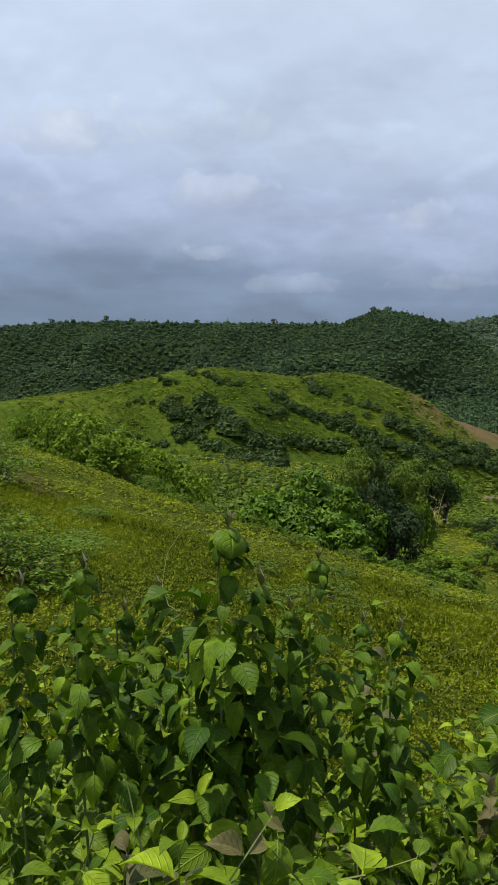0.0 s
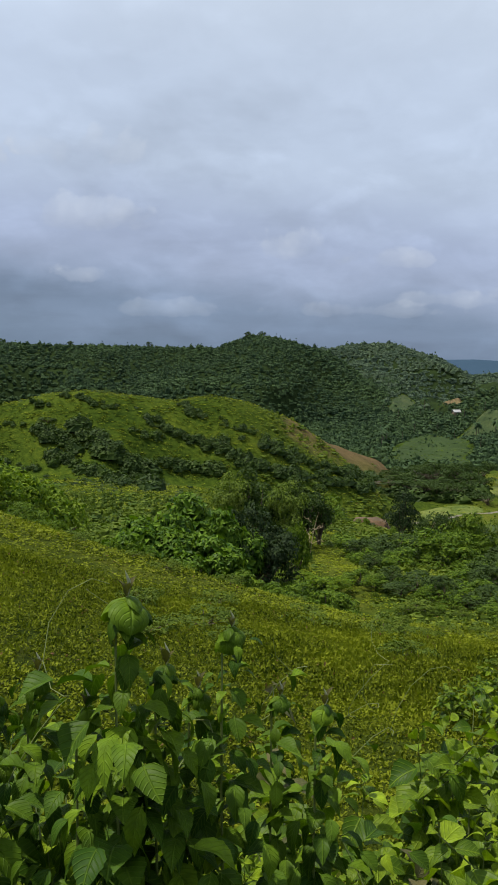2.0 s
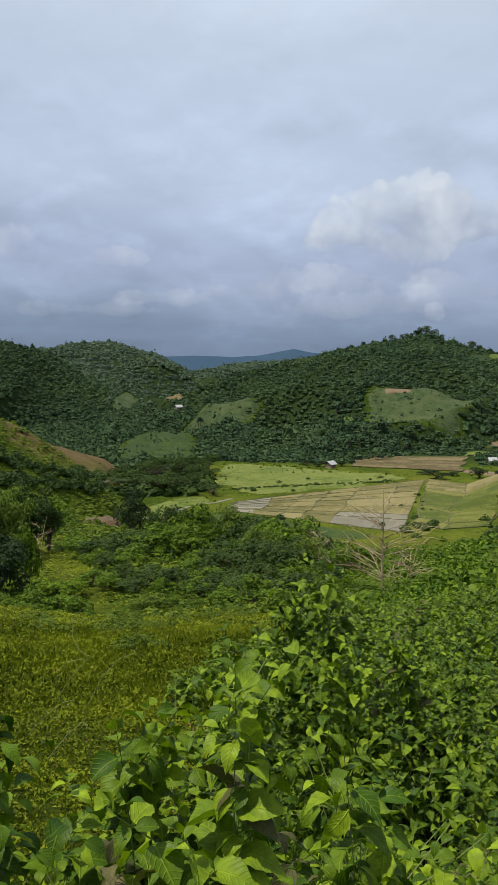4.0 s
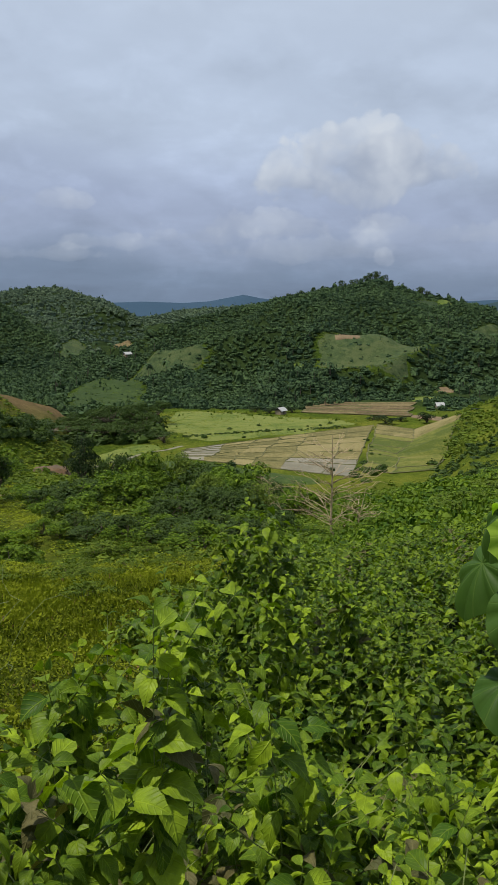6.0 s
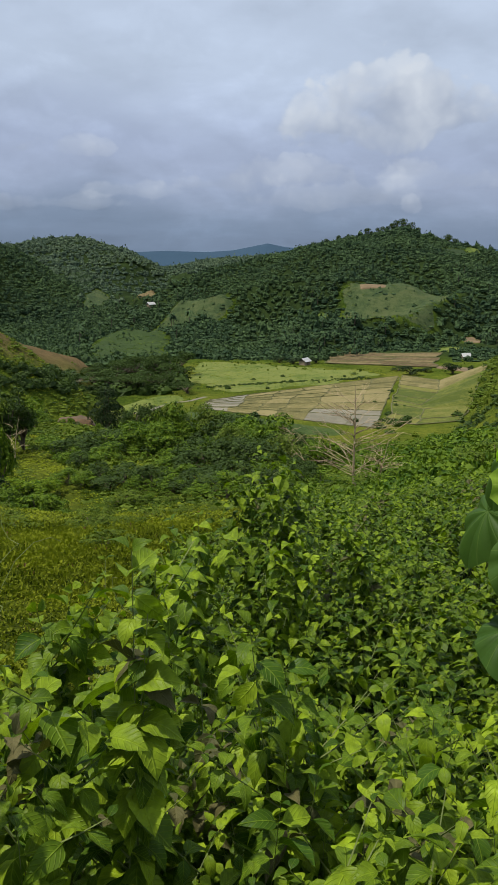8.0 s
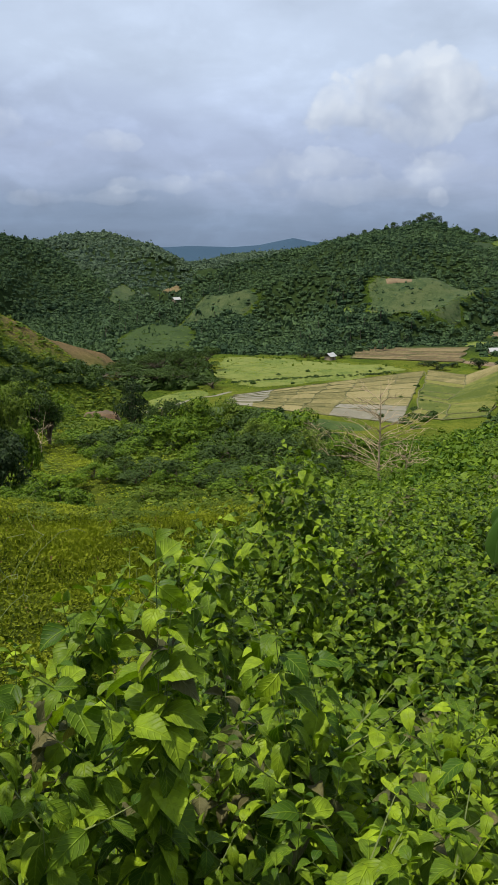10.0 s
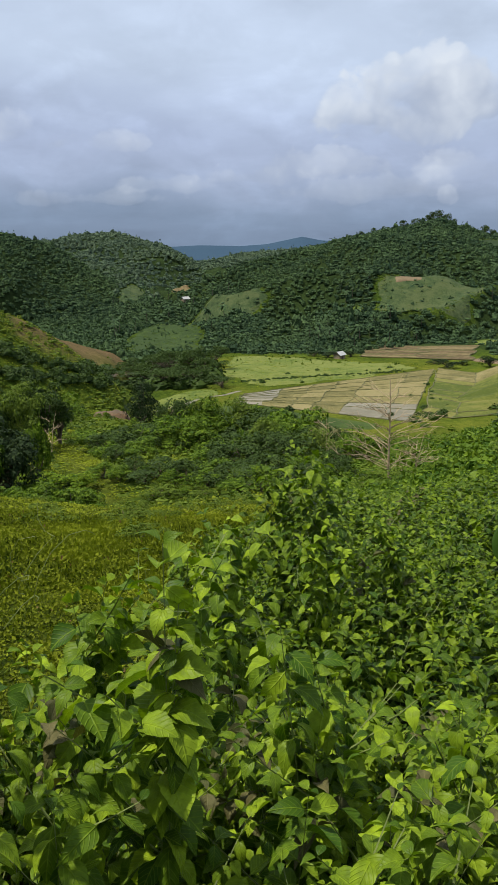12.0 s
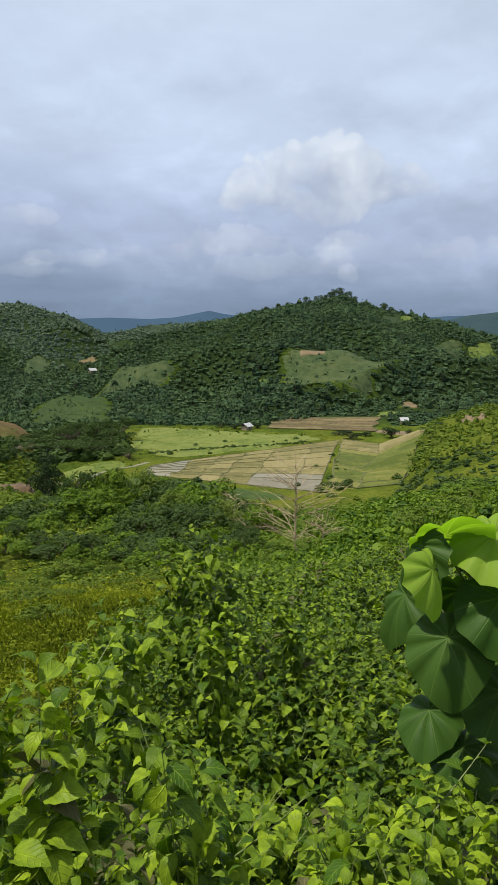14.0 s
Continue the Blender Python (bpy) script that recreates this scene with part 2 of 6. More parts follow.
slope(-180, -0.15, 0.8, 1.8, 2.8, 4.0, 6.0, 8.0, 9.0, 10.0)
slope(-110, -0.15, 0.5, 1.2, 1.8, 2.5, 3.0, 3.0, 1.0, -6.0)
slope(-60, -0.15, 0.0, 0.2, 0.2, -1.0, -7.0, -15.0, -25.0, -40.0)
slope(-25, -0.15, -0.9, -1.3, -1.8, -4.2, -10.0, -16.0, -23.0, -32.0)
slope(-15, -0.15, -1.4, -2.3, -3.7, -9.5, -14.5, -18.0, -22.5, -32.0)
slope(-5, -0.15, -1.9, -3.4, -7.0, -12.2, -16.0, -19.0, -23.0, -32.0)
slope(3, -0.15, -2.1, -4.2, -8.6, -11.8, -16.0, -20.0, -24.0, -36.0)
slope(13, -0.15, -2.3, -4.9, -9.0, -12.4, -16.0, -21.0, -31.0, FLOOR)
slope(22, -0.15, -2.3, -4.9, -8.2, -12.2, -18.0, -26.0, -37.0, FLOOR)
slope(33, -0.15, -2.2, -4.9, -7.9, -11.2, -16.2, -29.0, -40.0, FLOOR)
slope(40, -0.15, -2.0, -4.3, -6.6, -9.0, -14.6, -25.0, -37.0, FLOOR)
slope(47, -0.15, -1.7, -3.6, -5.4, -7.8, -13.8, -23.0, -35.0, -46.0)
slope(54, -0.15, -1.5, -3.0, -4.4, -6.2, -11.0, -19.0, -30.0, -43.0)
slope(75, -0.15, -0.9, -1.6, -2.0, -2.5, -3.0, -7.0, -16.0, -34.0)
slope(120, -0.15, 0.4, 1.0, 1.6, 2.4, 4.0, 5.0, 4.0, -2.0)
slope(180, -0.15, 0.8, 1.8, 2.8, 4.0, 6.0, 8.0, 9.0, 10.0)


def smooth_columns(a, width, axis):
    k = np.hanning(width + 2)[1:-1]
    pad = [(0, 0), (0, 0)]
    pad[axis] = (width // 2, width // 2)
    return np.apply_along_axis(lambda c: np.convolve(c, k / k.sum(), "valid"), axis, np.pad(a, pad, "edge"))


TABLE_B = np.linspace(-180, 180, 721)
TABLE_R = np.linspace(0, math.log1p(230.0), 161)
keys = sorted(BEARINGS)
rows_r = np.array([np.interp(np.expm1(TABLE_R), RADII, BEARINGS[k]) for k in keys])
TABLE = np.array([np.interp(TABLE_B, keys, rows_r[:, j]) for j in range(len(TABLE_R))]).T
TABLE = smooth_columns(smooth_columns(TABLE, 9, 0), 5, 1)


def lattice(ix, iy, seed):
    h = np.sin(ix * 127.1 + iy * 311.7 + seed * 74.7) * 43758.5453
    return h - np.floor(h)


def rolling(x, y, size, octaves=4, seed=0.0):
    """Smooth noise of about -1 to 1 with bumps of that many metres."""
    out, amp, total = 0.0, 1.0, 0.0
    for o in range(octaves):
        u, v = x / size * 2**o, y / size * 2**o
        iu, iv = np.floor(u), np.floor(v)
        fu, fv = u - iu, v - iv
        fu, fv = fu * fu * (3 - 2 * fu), fv * fv * (3 - 2 * fv)
        s = seed + o * 13.0
        low = lattice(iu, iv, s) * (1 - fu) + lattice(iu + 1, iv, s) * fu
        high = lattice(iu, iv + 1, s) * (1 - fu) + lattice(iu + 1, iv + 1, s) * fu
        out = out + amp * ((low * (1 - fv) + high * fv) * 2 - 1)
        total += amp
        amp *= 0.5
    return out / total


def outward(bearing, far, rise=0.0):
    """A place by its bearing, its distance from the viewpoint and the degrees that it lies above eye level."""
    a = radians(bearing)
    return (EYE.x + far * math.sin(a), EYE.y + far * math.cos(a), EYE.z + far * math.tan(radians(rise)))


class Ridge:
    """A hill along a crest line, with flanks that fall away on both sides."""

    def __init__(self, fall, rounding, rough, seed, *crest):
        self.fall, self.rounding, self.rough, self.seed = fall, rounding, rough, seed
        self.crest = np.array([outward(*c) for c in crest])

    def heights(self, x, y):
        fars, tops = [], []
        for p, q in zip(self.crest[:-1], self.crest[1:]):
            d = q[:2] - p[:2]
            s = np.clip(((x - p[0]) * d[0] + (y - p[1]) * d[1]) / (d @ d), 0, 1)
            fars.append(np.hypot(x - p[0] - s * d[0], y - p[1] - s * d[1]))
            tops.append(p[2] + s * (q[2] - p[2]))
        fars, tops = np.array(fars), np.array(tops)
        best = fars.min(0)
        share = np.exp(-(fars - best) / (3.0 + 0.05 * best))
        top = (tops * share).sum(0) / share.sum(0)
        drop = np.sqrt(best**2 + self.rounding**2) - self.rounding
        self.far = best
        size = 110.0 if self.fall < 0.5 else 46.0
        spurs = (0.42 - 2.0 * np.abs(rolling(x, y, size, 3, self.seed))) * np.minimum(drop, 110.0) * self.rough
        return top - self.fall * drop + spurs * self.fall


# bearing, distance, degrees above eye level
HILL_NEAR = Ridge(0.72, 7.0, 0.34, 3.0, (-34, 240, -6.0), (-15.3, 225, -4.2), (-12.6, 223, -3.5), (-8.7, 220, -2.7), (-7.1, 220, -2.5), (-4.0, 222, -2.8), (-0.8, 226, -3.1), (2.0, 230, -2.7), (3.5, 236, -3.0), (5.9, 255, -3.8), (7.5, 275, -4.7), (9.8, 310, -5.8), (14.6, 372, -7.2))
HILL_BACK = Ridge(0.26, 12.0, 1.0, 9.0, (-45, 800, -2.87), (-24.5, 740, -2.07), (-22.6, 725, -0.57), (-21.2, 720, 0.03), (-17.5, 705, 0.33), (-13.7, 700, 0.49), (-9.9, 695, 0.43), (-2.0, 690, 0.48), (1.9, 690, 0.51), (3.4, 690, 1.08), (4.6, 690, 1.48), (6.5, 690, 1.23), (8.7, 690, 0.73), (12.0, 670, -1.47), (15.0, 640, -3.27))
HILL_FAR = Ridge(0.21, 18.0, 0.75, 17.0, (6.0, 880, 0.3), (9.7, 905, 0.65), (12.0, 915, 1.08), (13.9, 920, 1.2), (15.6, 930, 0.65), (17.3, 945, -0.35), (18.6, 960, -0.85), (20.5, 960, -0.8), (22.6, 950, -0.4), (26.0, 900, -0.3), (28.0, 840, -0.2))
HILL_RIGHT = Ridge(0.265, 12.0, 0.9, 23.0, (23.3, 930, -0.5), (28.0, 800, -0.15), (29.5, 760, 0.3), (32.7, 715, 0.9), (34.6, 690, 1.3), (36.0, 680, 1.65), (37.3, 680, 1.1), (39.6, 680, 0.5), (41.9, 690, 0.0), (44.1, 700, -0.6), (46.4, 710, -1.2), (56, 740, -2.6))
HILL_SIDE = Ridge(0.2, 10.0, 0.12, 31.0, (41.0, 345, -7.6), (43.5, 330, -6.6), (46.0, 320, -5.7), (52.0, 310, -4.2), (70, 300, -1.0))
HILLS_BLUE = Ridge(0.12, 40.0, 0.3, 41.0, (-45, 3200, 0.3), (-26.0, 3200, 0.15), (-24.0, 3200, 0.05), (-22.5, 3200, 0.12), (-20.5, 3200, -0.1), (-10, 3200, 0.0), (10, 3200, 0.1), (17.0, 3200, 0.2), (19.8, 3200, 0.3), (22.6, 3200, 0.2), (24.4, 3200, 0.3), (26.8, 3200, 0.75), (28, 3200, 0.5), (30, 3200, 0.3), (39.0, 3200, 0.1), (43.0, 3200, 0.3), (44.2, 3200, 0.35), (47, 3200, 0.2), (60, 3200, 0.3))
HILL_EAST = Ridge(0.17, 25.0, 0.3, 47.0, (41.0, 1500, -1.2), (43.4, 1480, -0.3), (44.4, 1450, 0.2), (45.6, 1420, 0.5), (47, 1400, 0.6), (52, 1400, 0.9), (66, 1400, 0.6))
RIDGES = (HILL_NEAR, HILL_BACK, HILL_FAR, HILL_RIGHT, HILL_SIDE, HILL_EAST, HILLS_BLUE)


def polar(x, y):
    dx, dy = x - EYE.x, y - EYE.y
    return np.degrees(np.arctan2(dx, dy)), np.hypot(dx, dy)


def ground_height(x, y):
    x, y = np.asarray(x, float), np.asarray(y, float)
    b, r = polar(x, y)
    fb = (b + 180) / 0.5
    fr = np.log1p(np.minimum(r, 229.9)) / TABLE_R[1]
    ib, ir = np.clip(fb.astype(int), 0, 719), np.clip(fr.astype(int), 0, 159)
    u, v = fb - ib, fr - ir
    z = (TABLE[ib, ir] * (1 - u) + TABLE[ib + 1, ir] * u) * (1 - v) + (TABLE[ib, ir + 1] * (1 - u) + TABLE[ib + 1, ir + 1] * u) * v
    out = np.clip((r - 220) / 200, 0, 1)
    z = z * (1 - out) + np.minimum(z, FLOOR) * out
    z = z + rolling(x, y, 14.0, 3, 5.0) * np.clip(r / 60, 0, 1) * np.clip((235 - r) / 40, 0, 1) * 0.9
    z = z + rolling(x, y, 3.0, 3, 8.0) * 0.09 * np.clip(r / 6, 0, 1) * np.clip((80 - r) / 40, 0, 1)
    for ridge in RIDGES:
        h = ridge.heights(x, y)
        k = 2.5
        d = np.clip((h - z) / k, -30, 30)
        z = np.where(h > z, h + k * np.log1p(np.exp(-d)), z + k * np.log1p(np.exp(d)))
    # the silted valley floor lies level
    level = np.clip((b - 13.5) / 2.0, 0, 1) * np.clip((42.5 - b) / 1.5, 0, 1) * np.clip((r - 200) / 12, 0, 1) * np.clip((410 - r) / 15, 0, 1)
    low = np.minimum(z, FLOOR + np.maximum(0.0, z - FLOOR - 7.0) * 1.6)
    return z * (1 - level) + np.where(z < FLOOR, FLOOR, low) * level


def meets(bearing, rise, near, far):
    """How far out the land first rises to a line that leaves the viewpoint rise degrees above level."""
    r = np.arange(near, far, 0.5)
    a = radians(bearing)
    high = ground_height(EYE.x + r * math.sin(a), EYE.y + r * math.cos(a)) - EYE.z - r * math.tan(radians(rise))
    hit = np.nonzero(high > 0)[0]
    return float(r[hit[0]]) if len(hit) else None


def on_ground(bearing, far, sink=0.0):
    x, y, _ = outward(bearing, far)
    return Vector((x, y, float(ground_height(np.array([x]), np.array([y]))[0]) - sink))


# ---- mesh helpers ----


def mesh_of(name, verts, faces, mat, uvs=None, smooth=False):
    """A mesh from arrays of corners and of faces that all have the same number of corners."""
    me = bpy.data.meshes.new(name)
    verts, faces = np.asarray(verts, np.float32), np.asarray(faces, np.int32)
    k = faces.shape[1]
    me.vertices.add(len(verts))
    me.vertices.foreach_set("co", verts.ravel())
    me.loops.add(faces.size)
    me.loops.foreach_set("vertex_index", faces.ravel())
    me.polygons.add(len(faces))
    me.polygons.foreach_set("loop_start", np.arange(0, faces.size, k, dtype=np.int32))
    me.polygons.foreach_set("use_smooth", np.full(len(faces), smooth))
    if uvs is not None:
        layer = me.uv_layers.new(name="leaf")
        layer.data.foreach_set("uv", np.asarray(uvs, np.float32)[faces.ravel()].ravel())
    me.materials.append(mat)
    me.update(calc_edges=True)
    return me


def under(ob, parent):
    ob.parent = parent
    return ob


def thing(name, at, label, category, group="", kind=""):
    e = new(name)
    e.location = at
    e.empty_display_size = 0.1
    return tagged(e, label, category, group, kind)


def part(name, me, parent, label="", kind=""):
    return tagged(under(new(name, me), parent), label, kind=kind)


def frames_of(ahead_, normal):
    """Turns (n, 3, 3) whose columns are along, across and up, from ways along and rough normals."""
    a = ahead_ / np.linalg.norm(ahead_, axis=1)[:, None]
    c = np.cross(normal, a)
    c /= np.maximum(np.linalg.norm(c, axis=1), 1e-6)[:, None]
    return np.stack([a, c, np.cross(a, c)], 2)


def spread(shape, turns, places, sizes):
    """Copies of one small shape (corners, faces, uvs), joined in arrays."""
    v, f, uv = shape
    n, m = len(places), len(v)
    sizes = np.asarray(sizes, float)
    if sizes.ndim == 1:
        sizes = np.repeat(sizes[:, None], 3, 1)
    verts = np.einsum("nij,nmj->nmi", turns, v[None] * sizes[:, None, :]) + places[:, None, :]
    faces = (f[None] + (np.arange(n) * m)[:, None, None]).reshape(-1, f.shape[1])
    return verts.reshape(-1, 3), faces, np.tile(uv, (n, 1))


def joined(pieces):
    verts, faces, uvs, base = [], [], [], 0
    for v, f, u in pieces:
        verts.append(v), faces.append(f + base), uvs.append(u)
        base += len(v)
    return np.concatenate(verts), np.concatenate(faces), np.concatenate(uvs)


def blade(stations, wide=0.55, droop=0.25, fold=0.18, teeth=0.0, sway=0.0, stalk=0.12):
    """An egg-shaped leaf of length 1 along x with a drawn-out tip, folded at its midrib, its edge waved."""
    s = np.linspace(0, 1, stations) ** 0.92
    w = wide / 2 * (np.sin(np.pi * np.minimum(s / 0.72, 1.0) ** 0.62 * 0.5) * (1 - s**2.6) ** 1.15 * 1.22)
    w[0], w[-1] = 0.03 * wide, 0.004
    if teeth:
        w[1:-1] *= 1 + teeth * np.where(np.arange(1, stations - 1) % 2, 1, -1)
    z = 0.10 * np.sin(s * 2.4) - droop * s**1.8
    x = stalk + s * (1 - 0.25 * droop * s)
    bow = sway * s * s
    wave = 0.035 * wide * np.sin(s * 9.0 + 5.0 * droop)
    mid = np.stack([x, bow, z], 1)
    left = np.stack([x - 0.02, bow + w, z + w * fold * 2 + wave], 1)
    right = np.stack([x - 0.02, bow - w, z + w * fold * 2 - wave], 1)
    v = np.concatenate([left, mid, right, [[0, 0.008, 0.0], [0, -0.008, 0.0]]])
    n = stations
    f = [[i, i + 1, n + i + 1, n + i] for i in range(n - 1)] + [[n + i, n + i + 1, 2 * n + i + 1, 2 * n + i] for i in range(n - 1)]
    f.append([3 * n, 0, 2 * n, 3 * n + 1])
    uv = np.concatenate([np.stack([s, 0.5 + w / wide], 1), np.stack([s, 0 * s + 0.5], 1), np.stack([s, 0.5 - w / wide], 1), [[0, 0.5], [0, 0.5]]])
    return v, np.array(f), uv


LEAF_FINE = [blade(11, 0.66, 0.30, 0.20, 0.05, 0.05), blade(11, 0.60, 0.5, 0.14, 0.05, -0.10), blade(11, 0.74, 0.15, 0.28, 0.04, 0.12), blade(11, 0.58, 0.7, 0.1, 0.05, -0.03)]
LEAF_MID = [blade(5, 0.58, 0.25, 0.2), blade(5, 0.52, 0.4, 0.12)]
LEAF_FAR = (np.array([[0, 0, 0], [0.45, 0.3, 0.06], [1, 0, -0.15], [0.45, -0.3, 0.06]]), np.array([[0, 1, 2, 3]]), np.array([[0, 0.5], [0.45, 1], [1, 0.5], [0.45, 0]]))


def tube(points, radii, sides=5):
    """A tapering stem through points."""
    p, r = np.asarray(points, float), np.asarray(radii, float)
    d = np.gradient(p, axis=0)
    d /= np.linalg.norm(d, axis=1)[:, None]
    ref = np.where(np.abs(d[:, 2:3]) > 0.9, [[1.0, 0, 0]], [[0, 0, 1.0]])
    a = np.cross(d, ref)
    a /= np.linalg.norm(a, axis=1)[:, None]
    c = np.cross(d, a)
    t = np.arange(sides) / sides * 2 * np.pi
    v = p[:, None] + r[:, None, None] * (np.cos(t)[None, :, None] * a[:, None] + np.sin(t)[None, :, None] * c[:, None])
    n = len(p)
    f = [[i * sides + j, i * sides + (j + 1) % sides, (i + 1) * sides + (j + 1) % sides, (i + 1) * sides + j] for i in range(n - 1) for j in range(sides)]
    return v.reshape(-1, 3), np.array(f), np.zeros((n * sides, 2))


# ---- ground ----
PATCHES = []


class Patch:
    """An open piece of land inside an uneven outline of bearings and distances."""

    def __init__(self, name, label, category, mat, up, *outline):
        self.name, self.label, self.category, self.mat, self.up = name, label, category, mat, up
        pts = np.array([outward(*c)[:2] for c in outline])
        self.mid = pts.mean(0)
        loop = np.concatenate([pts, pts[:1]])
        dense = np.concatenate([p + (q - p) * np.linspace(0, 1, 40, endpoint=False)[:, None] for p, q in zip(loop[:-1], loop[1:])]) - self.mid
        ang = np.arctan2(dense[:, 1], dense[:, 0])
        i = np.argsort(ang)
        self.turns = np.linspace(-np.pi, np.pi, 121)
        far = np.interp(self.turns, ang[i], np.hypot(dense[:, 0], dense[:, 1])[i], period=2 * np.pi)
        k = np.hanning(9)[1:-1]
        far = np.convolve(np.concatenate([far[-4:-1], far, far[1:4]]), k / k.sum(), "valid")
        e = self.mid + np.stack([np.cos(self.turns), np.sin(self.turns)], 1) * far[:, None]
        self.far = far * (1 + 0.34 * rolling(e[:, 0], e[:, 1], 16.0, 4, 5.0))
        self.far[-1] = self.far[0]
        PATCHES.append(self)

    def inside(self, x, y):
        dx, dy = x - self.mid[0], y - self.mid[1]
        return np.hypot(dx, dy) / np.interp(np.arctan2(dy, dx), self.turns, self.far)

    def lay(self):
        rings = 10
        v = []
        for k in range(rings + 1):
            q = k / rings
            x, y = self.mid[0] + np.cos(self.turns) * self.far * q, self.mid[1] + np.sin(self.turns) * self.far * q
            v.append(np.stack([x, y, ground_height(x, y) + self.up * (1 - q**6) - 0.15 * q**6], 1))
        n = len(self.turns)
        f = np.array([[k * n + i, (k + 1) * n + i, (k + 1) * n + i + 1, k * n + i + 1] for k in range(rings) for i in range(n - 1)])
        tagged(new(self.name, mesh_of(self.name, np.concatenate(v), f, self.mat, smooth=True)), self.label, self.category, kind="structure")


def cleared(b, r):
    """How far places lie inside an open patch."""
    x, y = EYE.x + r * np.sin(np.radians(b)), EYE.y + r * np.cos(np.radians(b))
    open_ = np.zeros(np.shape(b))
    for p in PATCHES:
        open_ = np.maximum(open_, np.clip((1.12 - p.inside(x, y)) * 6, 0, 1))
    return open_


def field_stuff(name, colours, wet=0.0, rows=0.0, each=0.12):
    m, n = material(name)
    where = n.add("ShaderNodeNewGeometry").outputs["Position"]
    ob = n.add("ShaderNodeObjectInfo").outputs["Random"]
    fine = n.noise(where, 1.3, 6.0, 0.75)
    mid = n.noise(where, 0.22, 5.0, 0.65)
    big = n.noise(where, 0.045, 5.0, 0.65)
    f = n.math("ADD", n.math("MULTIPLY", fine, 0.34), n.math("ADD", n.math("MULTIPLY", mid, 0.3), n.math("MULTIPLY", big, 0.36 - each)))
    f = n.math("ADD", f, n.math("MULTIPLY", ob, each))
    if rows:
        w = n.add("ShaderNodeTexWave", {"Vector": where, "Scale": rows, "Distortion": 2.5, "Detail": 3.0, "Detail Scale": 0.6})
        f = n.math("MULTIPLY_ADD", n.math("SUBTRACT", w.outputs[1], 0.5), 0.06, f)
    f = n.math("MULTIPLY_ADD", n.math("SUBTRACT", f, 0.5), 2.6, 0.5)
    colours = [tuple(c * 0.79 for c in q) for q in colours]
    col = n.ramp(f, [(0.34 + 0.32 * i / (len(colours) - 1), c) for i, c in enumerate(colours)])
    rough = n.ramp(big, [(0.4, 0.95 - wet * 0.75), (0.62, 0.95 - wet * 0.3)])
    p = n.add("ShaderNodeBsdfPrincipled", {"Base Color": col, "Roughness": rough, "Specular IOR Level": 0.15 + 0.35 * wet, "Normal": n.add("ShaderNodeBump", {"Strength": 0.6 * (1 - wet), "Distance": 0.3, "Height": n.math("ADD", fine, mid)}).outputs[0]})
    n.add("ShaderNodeOutputMaterial", {0: p.outputs[0]})
    return m


STUBBLE = field_stuff("rice_stubble", [(0.105, 0.098, 0.036), (0.165, 0.145, 0.056), (0.215, 0.185, 0.085)])
FLOODED = field_stuff("flooded_mud", [(0.135, 0.125, 0.085), (0.20, 0.185, 0.135)], 0.6)
MEADOW = field_stuff("meadow_grass", [(0.042, 0.074, 0.011), (0.084, 0.122, 0.019), (0.14, 0.165, 0.038)])
CROP = field_stuff("low_green_crop", [(0.024, 0.046, 0.010), (0.038, 0.066, 0.013), (0.062, 0.092, 0.020)])
PASTURE = field_stuff("hill_pasture", [(0.021, 0.040, 0.014), (0.038, 0.063, 0.021), (0.068, 0.088, 0.033)])
YOUNG = field_stuff("young_rice", [(0.062, 0.084, 0.014), (0.105, 0.122, 0.021), (0.155, 0.152, 0.040)])
PLOUGH = field_stuff("ploughed_earth", [(0.082, 0.06, 0.03), (0.13, 0.094, 0.048), (0.17, 0.135, 0.064)], 0.0, 0.12)
BUND = rough_stuff("grassy_bund", [(0.06, 0.07, 0.02), (0.13, 0.125, 0.045)], 0.4, 0.95, 0.3)

Patch("meadow", "bright yellow-green grass meadow on the valley floor", "meadow", MEADOW, 0.12, (19.4, 322), (20.8, 304), (23.4, 290), (28, 299), (31.5, 310), (33.8, 322), (35.8, 342), (35.6, 354), (30.8, 364), (28, 374), (23.5, 384), (20.6, 368))
Patch("meadow", "narrow olive-green grass along the stream", "meadow", MEADOW, 0.12, (15, 240), (18.5, 262), (21.2, 280), (20.4, 292), (17.5, 282), (15.2, 262))
Patch("green_crop", "dark green crop field below the tall bushes", "field", CROP, 0.15, (20.5, 240), (24.0, 236), (29.0, 222), (32.6, 218), (32.8, 227), (28.0, 240), (23.6, 254), (21.4, 258))
Patch("pasture", "tufted green pasture on the hill", "pasture", PASTURE, 0.6, (31.8, 506), (34.0, 516), (36.1, 534), (38.2, 530), (39.7, 513), (38.6, 478), (37.4, 450), (35.2, 442), (33.3, 440), (32.2, 468))
Patch("bare_earth", "small brown patch of bare soil in the pasture", "bare earth", SOIL, 0.95, (33.0, 500), (34.0, 503), (34.9, 503), (34.9, 511), (34.0, 512), (33.0, 508))
Patch("bare_earth", "brown cut scrub at the top of the pasture", "bare earth", PLOUGH, 0.8, (36.6, 534), (37.4, 532), (38.3, 532), (38.3, 541), (37.5, 545), (36.7, 543))
Patch("pasture", "small sunlit grass clearing in the woods", "pasture", MEADOW, 0.6, (29.9, 480), (30.5, 478), (31.1, 479), (31.0, 489), (30.4, 491), (29.9, 488))
Patch("pasture", "pale grass clearing near the crest", "pasture", PASTURE, 0.6, (38.4, 642), (39.2, 640), (40.0, 646), (40.0, 662), (39.2, 664), (38.5, 656))
Patch("pasture", "pale grass clearing on the shoulder of the hill", "pasture", MEADOW, 0.6, (40.2, 652), (40.9, 655), (41.0, 672), (40.4, 674), (39.9, 666))
